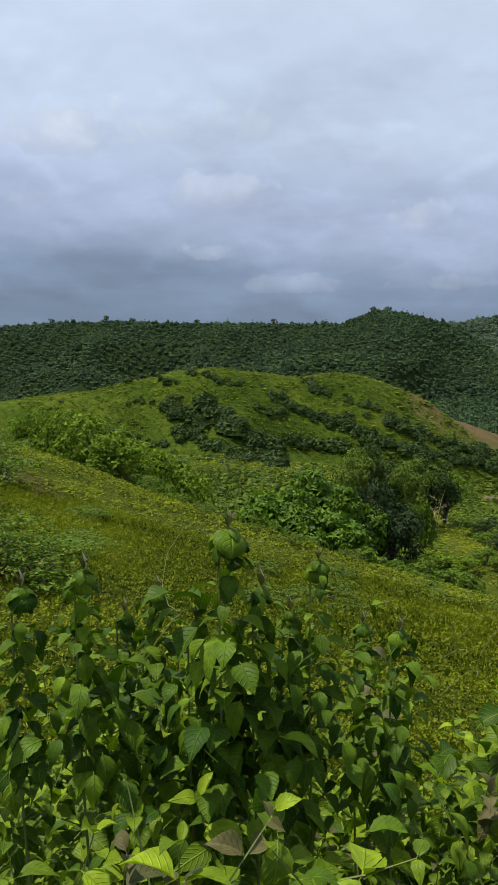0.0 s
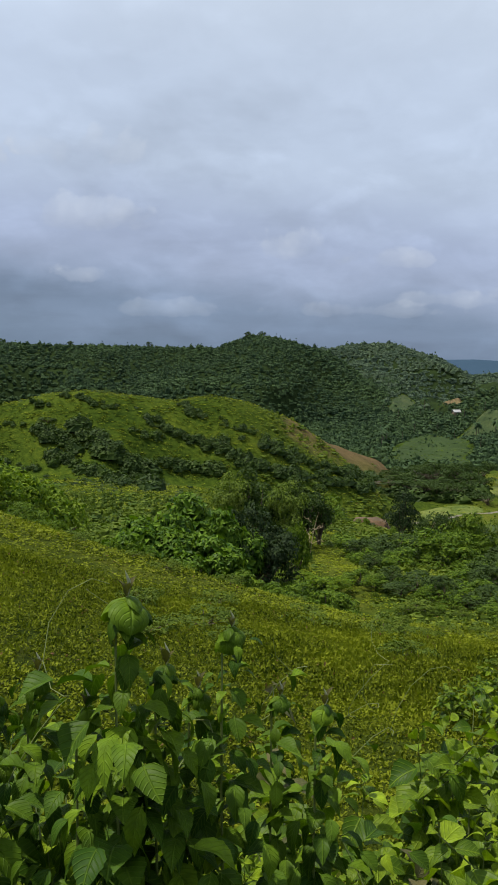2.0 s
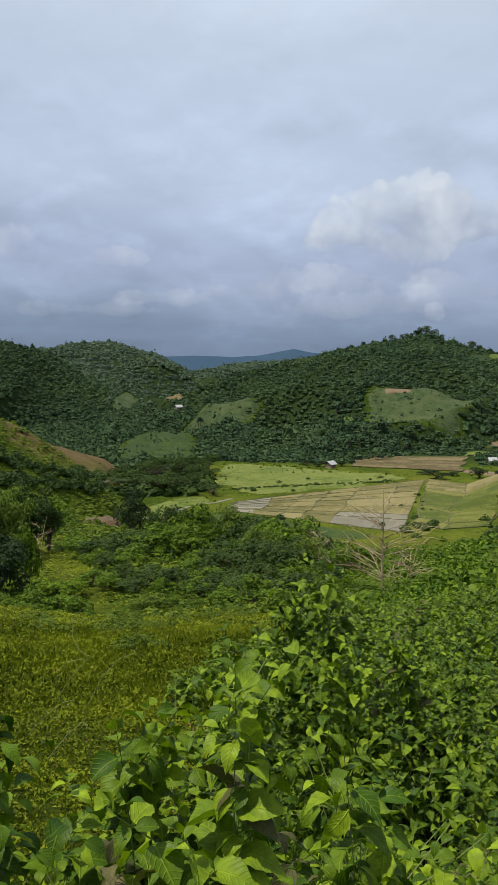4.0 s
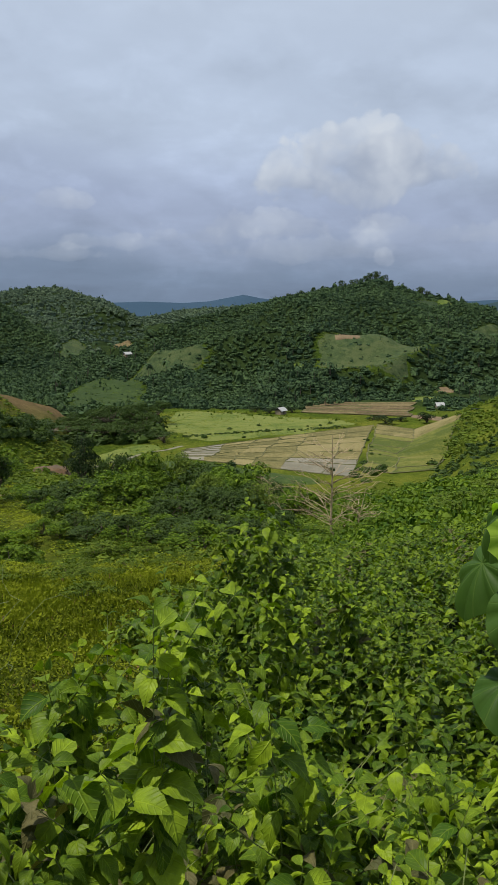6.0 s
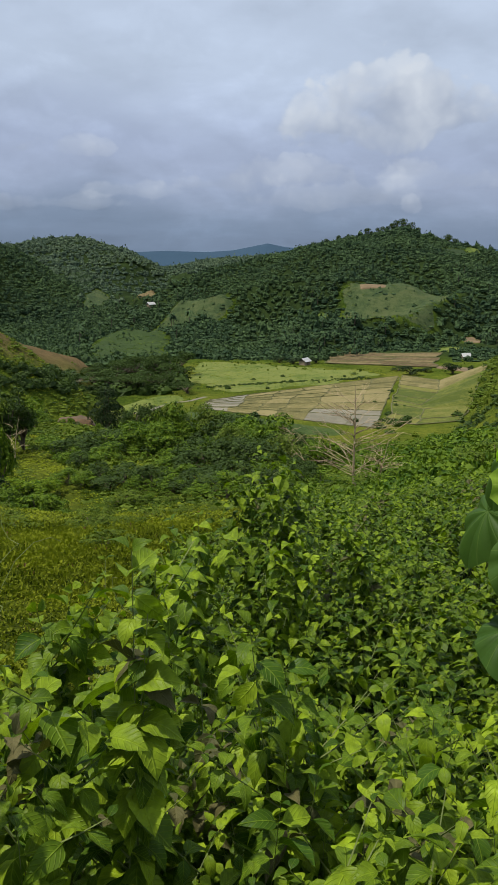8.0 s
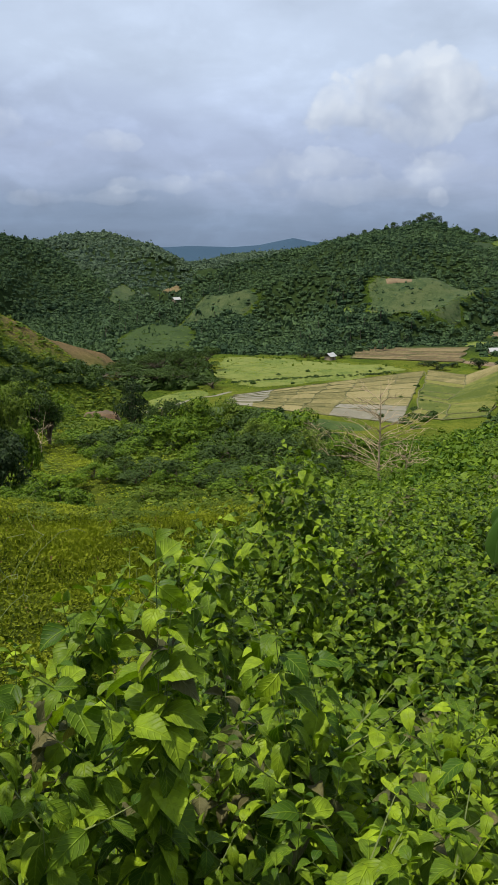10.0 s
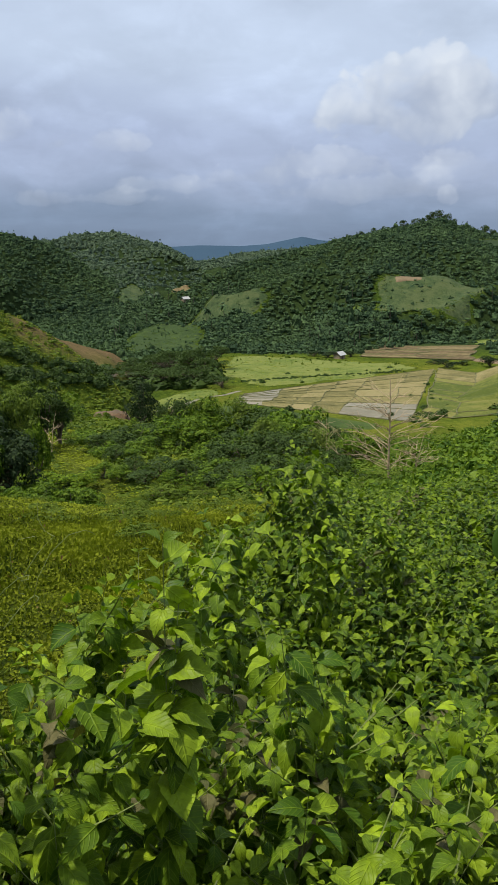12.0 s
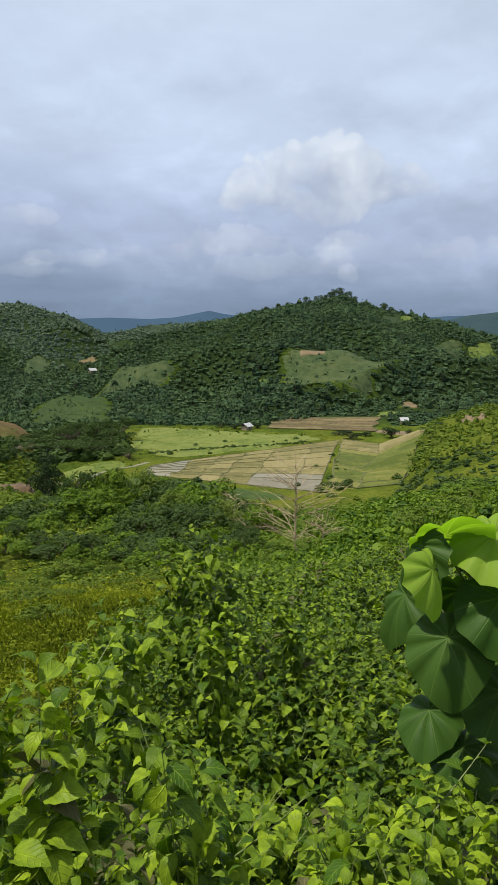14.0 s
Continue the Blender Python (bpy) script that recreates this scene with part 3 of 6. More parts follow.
Patch("pasture", "long pale grass clearing among the trees", "pasture", PASTURE, 0.6, (42.2, 600), (43.2, 606), (44.2, 628), (44.0, 648), (43.0, 632), (42.2, 616))
Patch("pasture", "open green pasture far along the hill", "pasture", PASTURE, 0.6, (43.6, 572), (45.0, 578), (46.8, 600), (46.8, 640), (45.2, 622), (43.8, 596))
Patch("pasture", "bright grass clearing on the far slope", "pasture", MEADOW, 0.6, (44.6, 630), (45.4, 634), (46.2, 655), (46.0, 676), (45.2, 664), (44.6, 646))
Patch("bare_earth", "brown bare slope below the woods", "bare earth", SOIL, 0.7, (40.1, 468), (40.8, 466), (41.4, 469), (41.4, 473), (40.8, 476), (40.2, 474))
Patch("pasture", "grassy foot of the hill above the ploughed land", "pasture", MEADOW, 0.5, (38.4, 426), (39.4, 424), (40.6, 432), (40.5, 446), (39.4, 448), (38.5, 440))
Patch("pasture", "small grass clearing in the forest", "pasture", PASTURE, 0.6, (24.3, 536), (25.2, 532), (26.0, 535), (25.9, 547), (25.1, 551), (24.4, 549))
Patch("terraced_earth", "brown terraced plots among the palms", "field", PLOUGH, 0.7, (16.8, 628), (18.4, 585), (20.1, 562), (20.4, 580), (18.8, 618), (17.0, 668))
Patch("pasture", "grassy slope between the palms", "pasture", PASTURE, 0.6, (18.6, 506), (20.6, 500), (22.5, 492), (24.2, 510), (22.7, 538), (20.4, 533), (18.4, 526))
Patch("pasture", "light grass clearing below the peak", "pasture", PASTURE, 0.6, (14.0, 628), (15.2, 630), (16.1, 670), (15.4, 705), (14.4, 672))
Patch("green_crop", "flat dark green fields at the head of the valley", "field", CROP, 0.4, (14.6, 404), (17.0, 398), (19.4, 400), (20.2, 440), (19.4, 492), (17.0, 500), (15.0, 486), (14.5, 440))
Patch("bare_earth", "bare brown earth bank behind the terraces", "bare earth", SOIL, 0.4, (38.4, 362), (40.2, 354), (41.8, 344), (43.0, 332), (43.4, 340), (42.2, 356), (40.4, 368), (38.6, 373))
Patch("bare_earth", "brown earth slip on the grassy side hill", "bare earth", SOIL, 0.4, (44.2, 299), (45.1, 296), (46.0, 297), (46.2, 307), (45.2, 311), (44.4, 309))


def ground():
    view = np.linspace(-34, 60, 315)
    rest = np.linspace(60, 326, 100)[1:-1]
    bearings = np.concatenate([view, rest])
    radii = np.concatenate([[0.25], np.geomspace(0.6, 196, 165), np.linspace(200, 760, 120), np.geomspace(770, 4600, 70)])
    B, R = np.meshgrid(np.radians(bearings), radii)
    x, y = EYE.x + R * np.sin(B), EYE.y + R * np.cos(B)
    z = ground_height(x, y)
    verts = np.concatenate([np.stack([x, y, z], 2).reshape(-1, 3), [[EYE.x, EYE.y, -0.15]]])
    n, m = len(bearings), len(radii)
    i, j = np.meshgrid(np.arange(m - 1), np.arange(n), indexing="ij")
    k = (j + 1) % n
    faces = np.stack([i * n + j, (i + 1) * n + j, (i + 1) * n + k, i * n + k], 2).reshape(-1, 4)
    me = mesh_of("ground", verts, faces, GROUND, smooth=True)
    bm = bmesh.new()
    bm.from_mesh(me)
    bm.verts.ensure_lookup_table()
    hub = bm.verts[len(verts) - 1]
    for q in range(n):
        bm.faces.new((hub, bm.verts[q], bm.verts[(q + 1) % n])).smooth = True
    bmesh.ops.recalc_face_normals(bm, faces=bm.faces)
    bm.to_mesh(me)
    bm.free()
    # land cover: red for bare soil, green for woods and shrub floor, blue for dry grass, alpha for haze tint
    b, r = polar(verts[:, 0], verts[:, 1])
    HILL_NEAR.heights(verts[:, 0], verts[:, 1])
    strip = np.clip(1.5 - HILL_NEAR.far / 19, 0, 1) * np.clip((b - 6.4) / 1.2, 0, 1) * (b < 15.2) * (np.abs(r - 310) < 80)
    open_ = cleared(b, r)
    scuff = np.clip(rolling(verts[:, 0], verts[:, 1], 2.6, 3, 61.0) * 2.2 - 0.6, 0, 0.8) * np.clip((9 - np.abs(r - 12)) / 6, 0, 1) * np.clip((-9 - b) / 6, 0, 1)
    soil = np.clip(np.maximum.reduce([strip, scuff]), 0, 1)
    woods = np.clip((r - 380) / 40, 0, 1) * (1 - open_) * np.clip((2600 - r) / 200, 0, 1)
    # floor under the near shrubs: litter, coloured near-black for the shade beneath them
    shaded_litter = (b > np.interp(r, [2.4, 3.0, 4.0, 8.0, 15.0], [-40.0, 13.0, 16.0, 22.0, 27.0])) & (r < 15) & (b < 60)
    woods = np.maximum(woods, shaded_litter * 1.0)
    dry = np.clip(0.5 + 0.7 * rolling(verts[:, 0], verts[:, 1], 9.0, 3, 77.0), 0, 1) * np.clip((34 - r) / 8, 0, 1)
    dry = np.maximum(dry, np.clip(0.35 + 0.8 * rolling(verts[:, 0], verts[:, 1], 30.0, 3, 79.0), 0, 1) * np.clip(1 - HILL_NEAR.far / 30, 0, 1) * 0.35)
    dry = np.maximum(dry, np.clip(0.45 + 0.9 * rolling(verts[:, 0], verts[:, 1], 18.0, 4, 83.0), 0, 1) * (r > 205) * (r < 400) * np.clip((b - 13) / 2, 0, 1) * (b < 50))
    dry = np.maximum(dry, np.clip(1.9 - np.abs(b - (13.0 - (r - 42) * 0.115)), 0, 1) * (r > 46) * (r < 88) * 0.8)
    layer = me.color_attributes.new("cover", "FLOAT_COLOR", "POINT")
    # distance haze as a tint: half on the east hill, full on the blue hills
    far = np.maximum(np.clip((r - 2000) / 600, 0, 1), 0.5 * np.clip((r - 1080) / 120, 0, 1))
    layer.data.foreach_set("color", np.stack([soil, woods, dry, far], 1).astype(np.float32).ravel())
    tagged(new("ground", me), "grassy and scrubby hill country falling to a valley", "ground", kind="structure")


def ground_stuff():
    m, n = material("hill_ground")
    cover = n.attribute("cover")
    c = n.add("ShaderNodeSeparateColor", {0: cover.outputs["Color"]})
    where = n.add("ShaderNodeNewGeometry").outputs["Position"]
    fine = n.noise(where, 14.0, 6.0, 0.75)
    mid = n.noise(where, 0.75, 6.0, 0.7)
    big = n.noise(where, 0.05, 5.0, 0.6)
    f = n.math("ADD", n.math("MULTIPLY", fine, 0.35), n.math("ADD", n.math("MULTIPLY", mid, 0.35), n.math("MULTIPLY", big, 0.3)))
    f = n.math("MULTIPLY_ADD", n.math("SUBTRACT", f, 0.5), 2.0, 0.5)
    green = n.ramp(f, [(0.34, (0.015, 0.030, 0.004)), (0.5, (0.037, 0.061, 0.007)), (0.66, (0.075, 0.100, 0.011))])
    straw = n.ramp(f, [(0.34, (0.032, 0.047, 0.006)), (0.5, (0.066, 0.081, 0.010)), (0.66, (0.11, 0.113, 0.018))])
    soil = n.ramp(f, [(0.34, (0.055, 0.048, 0.020)), (0.5, (0.105, 0.074, 0.036)), (0.66, (0.165, 0.118, 0.062))])
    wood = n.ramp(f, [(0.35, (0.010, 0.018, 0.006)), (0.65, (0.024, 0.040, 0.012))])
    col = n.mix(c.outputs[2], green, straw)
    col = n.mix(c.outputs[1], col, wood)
    col = n.mix(c.outputs[0], col, soil)
    # haze painted in: remote ground mixed toward a flat slate blue
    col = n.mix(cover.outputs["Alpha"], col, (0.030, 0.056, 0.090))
    bump = n.add("ShaderNodeBump", {"Strength": 1.0, "Distance": 0.35, "Height": n.math("ADD", n.math("MULTIPLY", fine, 0.2), mid)})
    p = n.add("ShaderNodeBsdfPrincipled", {"Base Color": col, "Roughness": 1.0, "Specular IOR Level": 0.02, "Normal": bump.outputs[0]})
    n.add("ShaderNodeOutputMaterial", {0: p.outputs[0]})
    return m


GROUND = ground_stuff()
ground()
for p in PATCHES:
    p.lay()

# ---- trees and bushes, built once and copied ----
rng = np.random.default_rng(7)


def unit(v):
    return v / np.maximum(np.linalg.norm(v, axis=-1, keepdims=True), 1e-9)


def lobes_foliage(lobes, count, size, up=0.35, shape=LEAF_FAR, depth=0.75):
    """Leaves over the outer shell of several rounded lobes (x, y, z, radius, flatness)."""
    lobes = np.array(lobes, float)
    pick = rng.choice(len(lobes), count, p=lobes[:, 3] ** 2 / (lobes[:, 3] ** 2).sum())
    way = unit(rng.normal(size=(count, 3)))
    way[:, 2] = np.where(way[:, 2] < -0.35, -way[:, 2], way[:, 2])
    far = depth + (1 - depth) * rng.random(count) ** 0.6 + 0.12 * rng.normal(size=count) * (rng.random(count) < 0.25)
    L = lobes[pick]
    place = L[:, :3] + way * (L[:, 3] * far)[:, None] * np.stack([np.ones(count), np.ones(count), L[:, 4]], 1)
    along = unit(np.cross(way, rng.normal(size=(count, 3)))) * 0.9 + way * 0.35 + np.array([0, 0, -0.05])
    normal = way + np.array([0, 0, up]) + rng.normal(size=(count, 3)) * 0.45
    sizes = size * (0.6 + 0.8 * rng.random(count))
    return spread(shape, frames_of(along, normal), place, sizes)


def rosettes(lobes, clusters, per, size, shape, droop=0.35):
    """Whorls of leaves at the shoot tips over the outer shell of several rounded lobes."""
    lobes = np.array(lobes, float)
    pick = rng.choice(len(lobes), clusters, p=lobes[:, 3] ** 2 / (lobes[:, 3] ** 2).sum())
    way = unit(rng.normal(size=(clusters, 3)))
    way[:, 2] = np.where(way[:, 2] < -0.3, -way[:, 2], way[:, 2])
    L = lobes[pick]
    tip = L[:, :3] + way * (L[:, 3] * rng.uniform(0.8, 1.12, clusters))[:, None] * np.stack([np.ones(clusters), np.ones(clusters), L[:, 4]], 1)
    axis = unit(way + np.array([0, 0, 0.55]) + rng.normal(size=(clusters, 3)) * 0.2)
    one = unit(np.cross(axis, rng.normal(size=(clusters, 3))))
    two = np.cross(axis, one)
    poses = []
    for k in range(per):
        a = k / per * 6.283 + rng.normal(size=clusters)[:, None] * 0.3
        out = one * np.cos(a) + two * np.sin(a)
        lift = rng.uniform(-0.15, 0.75, clusters)[:, None]
        along = out + axis * lift - np.array([0, 0, droop]) * rng.random((clusters, 1))
        at = tip - axis * (size * 0.5 * rng.random((clusters, 1)))
        poses.append((frames_of(along, axis + out * 0.2 + rng.normal(size=(clusters, 3)) * 0.2), at, size * rng.uniform(0.7, 1.25, clusters)))
    return spread(shape, np.concatenate([p[0] for p in poses]), np.concatenate([p[1] for p in poses]), np.concatenate([p[2] for p in poses]))


def limbs(height, lobes, thick, base=(0, 0)):
    pieces = []
    for lx, ly, lz, lr, _ in lobes:
        mid = np.array([base[0] + lx * 0.25, base[1] + ly * 0.25, lz * 0.45])
        end = np.array([lx, ly, lz])
        pieces.append(tube([(base[0], base[1], -0.15 * height), (base[0] + lx * 0.08, base[1] + ly * 0.08, lz * 0.2), mid, end], [thick, thick * 0.8, thick * 0.55, thick * 0.2], 5))
    return joined(pieces)


TEMPLATES = {}


def template(kind, name, stem_mat, leaf_mat, lobes, count, size, thick, label, category, stem_name="stem", leaf_name="foliage", up=0.35, shape=LEAF_FAR, whorl=0):
    """Meshes of one unit-high plant, to be placed many times."""
    if whorl:
        inner = lobes_foliage(lobes, count // 3, size * 1.1, up, LEAF_FAR, 0.55)
        v, f, u = joined([inner, rosettes(lobes, count // whorl, whorl, size, shape)])
    else:
        v, f, u = lobes_foliage(lobes, count, size, up, shape)
    s = limbs(1.0, lobes, thick)
    TEMPLATES[kind] = (name, mesh_of(leaf_name, v, f, leaf_mat, u), mesh_of(stem_name, s[0], s[1], stem_mat), label, category, stem_name, leaf_name)


def scatter_lobes(n, reach, low, high, small, large, flat=0.9):
    out = []
    for i in range(n):
        a, d = rng.random() * 6.283, reach * rng.random() ** 0.5
        out.append((d * math.cos(a), d * math.sin(a), low + (high - low) * rng.random() * (1 - 0.5 * d / reach), small + (large - small) * rng.random(), flat))
    return out


LEAF_FOUR = (np.array([[0, 0, 0], [0.4, 0.19, 0.05], [0.45, 0, -0.02], [0.4, -0.19, 0.05], [1, 0, -0.3]]), np.array([[0, 2, 4, 1], [0, 3, 4, 2]]), np.array([[0, 0.5], [0.4, 1], [0.45, 0.5], [0.4, 0], [1, 0.5]]))
for i in range(4):
    template(f"bush{i}", "bush", BARK, LEAF_BUSH, scatter_lobes(11, 0.42, 0.25, 0.82, 0.13, 0.27), 1500, 0.07, 0.03, "leafy green bush on the grassy slope", "bush", shape=LEAF_FOUR, whorl=6)
for i in range(3):
    template(f"dark{i}", "bush", BARK, LEAF_DARK, scatter_lobes(10, 0.42, 0.25, 0.8, 0.14, 0.28), 1500, 0.06, 0.03, "dark green bush on the hillside", "bush", shape=LEAF_FOUR, whorl=6)
for i in range(3):
    template(f"scrub{i}", "bush", BARK, LEAF_SCRUB, scatter_lobes(9, 0.55, 0.15, 0.65, 0.16, 0.32, 0.8), 1100, 0.065, 0.025, "low mid-green scrub bush on the slope", "bush", shape=LEAF_FOUR, whorl=5)
for i in range(3):
    template(f"tall{i}", "tree", BARK, LEAF_DARK, scatter_lobes(16, 0.15, 0.2, 0.93, 0.06, 0.13), 2000, 0.036, 0.02, "tall dark narrow tree beyond the thicket", "tree", "trunk", "crown")
    template(f"mini{i}", "bush", BARK, LEAF_BUSH, scatter_lobes(10, 0.5, 0.2, 0.75, 0.16, 0.3), 1800, 0.045, 0.02, "leafy green bush on the grassy slope", "bush", shape=LEAF_FOUR, whorl=5)
    template(f"broad{i}", "bush", BARK, LEAF_BROAD, scatter_lobes(15, 0.40, 0.2, 0.86, 0.11, 0.22), 3200, 0.062, 0.03, "broad-leaved bush in the hollow", "bush", shape=blade(4, 0.42, 0.45, 0.12), whorl=8)
    template(f"rim{i}", "bush", BARK, LEAF_LIME, scatter_lobes(14, 0.42, 0.15, 0.82, 0.11, 0.24), 2400, 0.055, 0.03, "bright green leafy bush at the rim of the slope", "bush", shape=LEAF_FOUR, whorl=6)
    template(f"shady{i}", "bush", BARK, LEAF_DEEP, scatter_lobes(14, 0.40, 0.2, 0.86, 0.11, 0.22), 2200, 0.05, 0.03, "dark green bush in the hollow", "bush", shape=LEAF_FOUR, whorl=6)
    template(f"bamboo{i}", "bamboo", STEM, LEAF_BAMBOO, [(0.34 * math.cos(k * 2.4) * q, 0.34 * math.sin(k * 2.4) * q, 0.25 + 0.55 * rng.random() * (1.2 - 0.5 * q), 0.10 + 0.07 * rng.random(), 0.85) for k, q in enumerate(np.linspace(0.1, 1.0, 20))], 3400, 0.05, 0.010, "feathery clump of bamboo above the bushes", "bamboo", "culm", "foliage", up=0.8, shape=LEAF_FOUR)
template("deep0", "tree", BARK, LEAF_DEEP, [(0, 0, 0.9, 0.13, 0.9), (0.08, 0.05, 0.76, 0.22, 0.7), (-0.12, -0.04, 0.7, 0.2, 0.7), (0.16, -0.12, 0.56, 0.24, 0.6), (-0.2, 0.14, 0.52, 0.24, 0.6), (0.02, 0.2, 0.45, 0.26, 0.6), (-0.16, -0.2, 0.36, 0.26, 0.6), (0.24, 0.06, 0.34, 0.24, 0.6), (0, 0, 0.2, 0.3, 0.7)], 2600, 0.05, 0.04, "dark dense tree", "tree", "trunk", "crown")
for i in range(3):
    template(f"rain{i}", "spreading_tree", BARK, LEAF_DARK, scatter_lobes(12, 0.85, 0.62, 0.86, 0.16, 0.28, 0.5), 2000, 0.055, 0.045, "dark umbrella-crowned tree in the valley", "tree", "trunk", "crown")


def stand(kind, bearing, far, rise=None, wide=1.0, height=None, group="", label=""):
    """Places a plant on the ground so that its top lies rise degrees above eye level, or at a height in metres."""
    name, leaves, stems, lab, cat, stem_name, leaf_name = TEMPLATES[kind]
    at = on_ground(bearing, far)
    if height is None:
        height = max(0.4, EYE.z + far * math.tan(radians(rise)) - at.z)
    t = thing(name, at, label or lab, cat, group)
    t.rotation_euler = (0, 0, rng.random() * 6.283)
    w = wide if wide > 0 else height
    t.scale = (w, w, height)
    part(stem_name, stems, t)
    part(leaf_name, leaves, t, kind="stuff")
    return t


def any_of(kind, n):
    return f"{kind}{rng.integers(n)}"


# rim and face of the near grassy slope: bearing, distance, top, width
for b_, r_, rise, w in ((-15.0, 33, -4.7, 3.4), (-13.6, 31, -6.0, 2.4), (-18.0, 37, -4.7, 2.8), (-20.0, 38, -4.6, 2.6), (-16.8, 36, -5.0, 2.4), (-11.8, 36, -6.3, 4.6), (-10.0, 35, -7.2, 3.4)):
    stand(any_of("rim", 3), b_, r_, rise, w * 1.15, group="bushes along the rim")
for b_, r_, rise, w in ((-25.2, 33, -1.4, 1.8), (-26.4, 31, -0.6, 2.6)):
    stand(any_of("rim", 3), b_, r_, rise, w * 1.2, group="bushes along the rim", label="tall leafy green bush at the edge of the slope")
for b_, r_, h, w in ((-23.0, 15.5, 0.8, 1.5), (-21.5, 14.8, 0.65, 1.3), (-24.6, 15, 0.8, 1.5), (-22.6, 8.2, 0.6, 1.4), (-20.0, 7.6, 0.5, 1.2), (-24.8, 7.4, 0.7, 1.3), (-17.6, 9.5, 0.35, 0.9), (-12.0, 27, 0.9, 1.2), (-9.6, 26, 0.8, 1.1), (-7.9, 24.5, 0.6, 0.9), (-10.8, 29, 1.0, 1.3), (-21.2, 21, 0.6, 0.9), (-16.0, 13, 0.3, 0.8)):
    stand(any_of("mini", 3), b_, r_, wide=w, height=h, group="bushes on the slope")

for i in range(46):
    h = rng.uniform(0.22, 0.5)
    stand(any_of("scrub", 3), rng.uniform(-8, 24), 9 + 20 * rng.random(), wide=h * rng.uniform(1.2, 2.0), height=h, group="low bushes on the slope", label="small low bush among the ground cover")

# the large thicket in the hollow
for kind, b_, r_, rise, w in (("broad0", -0.6, 44, -8.1, 6.4), ("broad2", -2.6, 42, -9.3, 5.0), ("broad1", 1.4, 44, -8.6, 6.0), ("broad1", -3.4, 40, -10.9, 3.8), ("broad2", 0.6, 40, -10.8, 5.0)):
    stand(kind, b_, r_, rise, w, group="thicket in the hollow", label="tall broad-leaved bush with bright green leaves")
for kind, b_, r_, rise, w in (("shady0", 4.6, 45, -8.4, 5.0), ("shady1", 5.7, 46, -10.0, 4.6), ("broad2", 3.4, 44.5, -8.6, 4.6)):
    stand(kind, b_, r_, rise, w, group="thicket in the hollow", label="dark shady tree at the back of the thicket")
for b_, r_, rise, w in ((7.8, 50, -10.1, 2.0), (2.6, 37, -14.2, 2.2), (4.4, 37, -14.4, 2.2), (6.4, 37, -14.8, 2.4), (8.4, 38, -15.0, 2.4), (10.2, 38, -15.6, 2.4), (-0.4, 37, -13.8, 2.0), (-4.6, 38, -11.8, 2.0), (11.4, 36, -16.0, 1.8)):
    stand(any_of("bush", 4), b_, r_, rise, w, group="thicket in the hollow")
for b_, r_, rise, w in ((6.4, 74, -7.6, 3.2), (7.6, 76, -7.8, 2.6), (8.6, 76, -7.5, 3.4), (5.4, 72, -8.4, 3.4), (4.6, 80, -7.2, 4.0), (9.6, 78, -8.4, 2.8)):
    stand(any_of("tall", 3), b_, r_, rise, 0.0, group="trees beyond the thicket")

for b_, r_, rise, w in ((3.2, 78, -7.4, 5.5), (4.6, 82, -8.0, 4.5), (7.2, 72, -7.9, 5.0)):
    stand(any_of("bamboo", 3), b_, r_, rise, w, group="bamboo beyond the thicket")

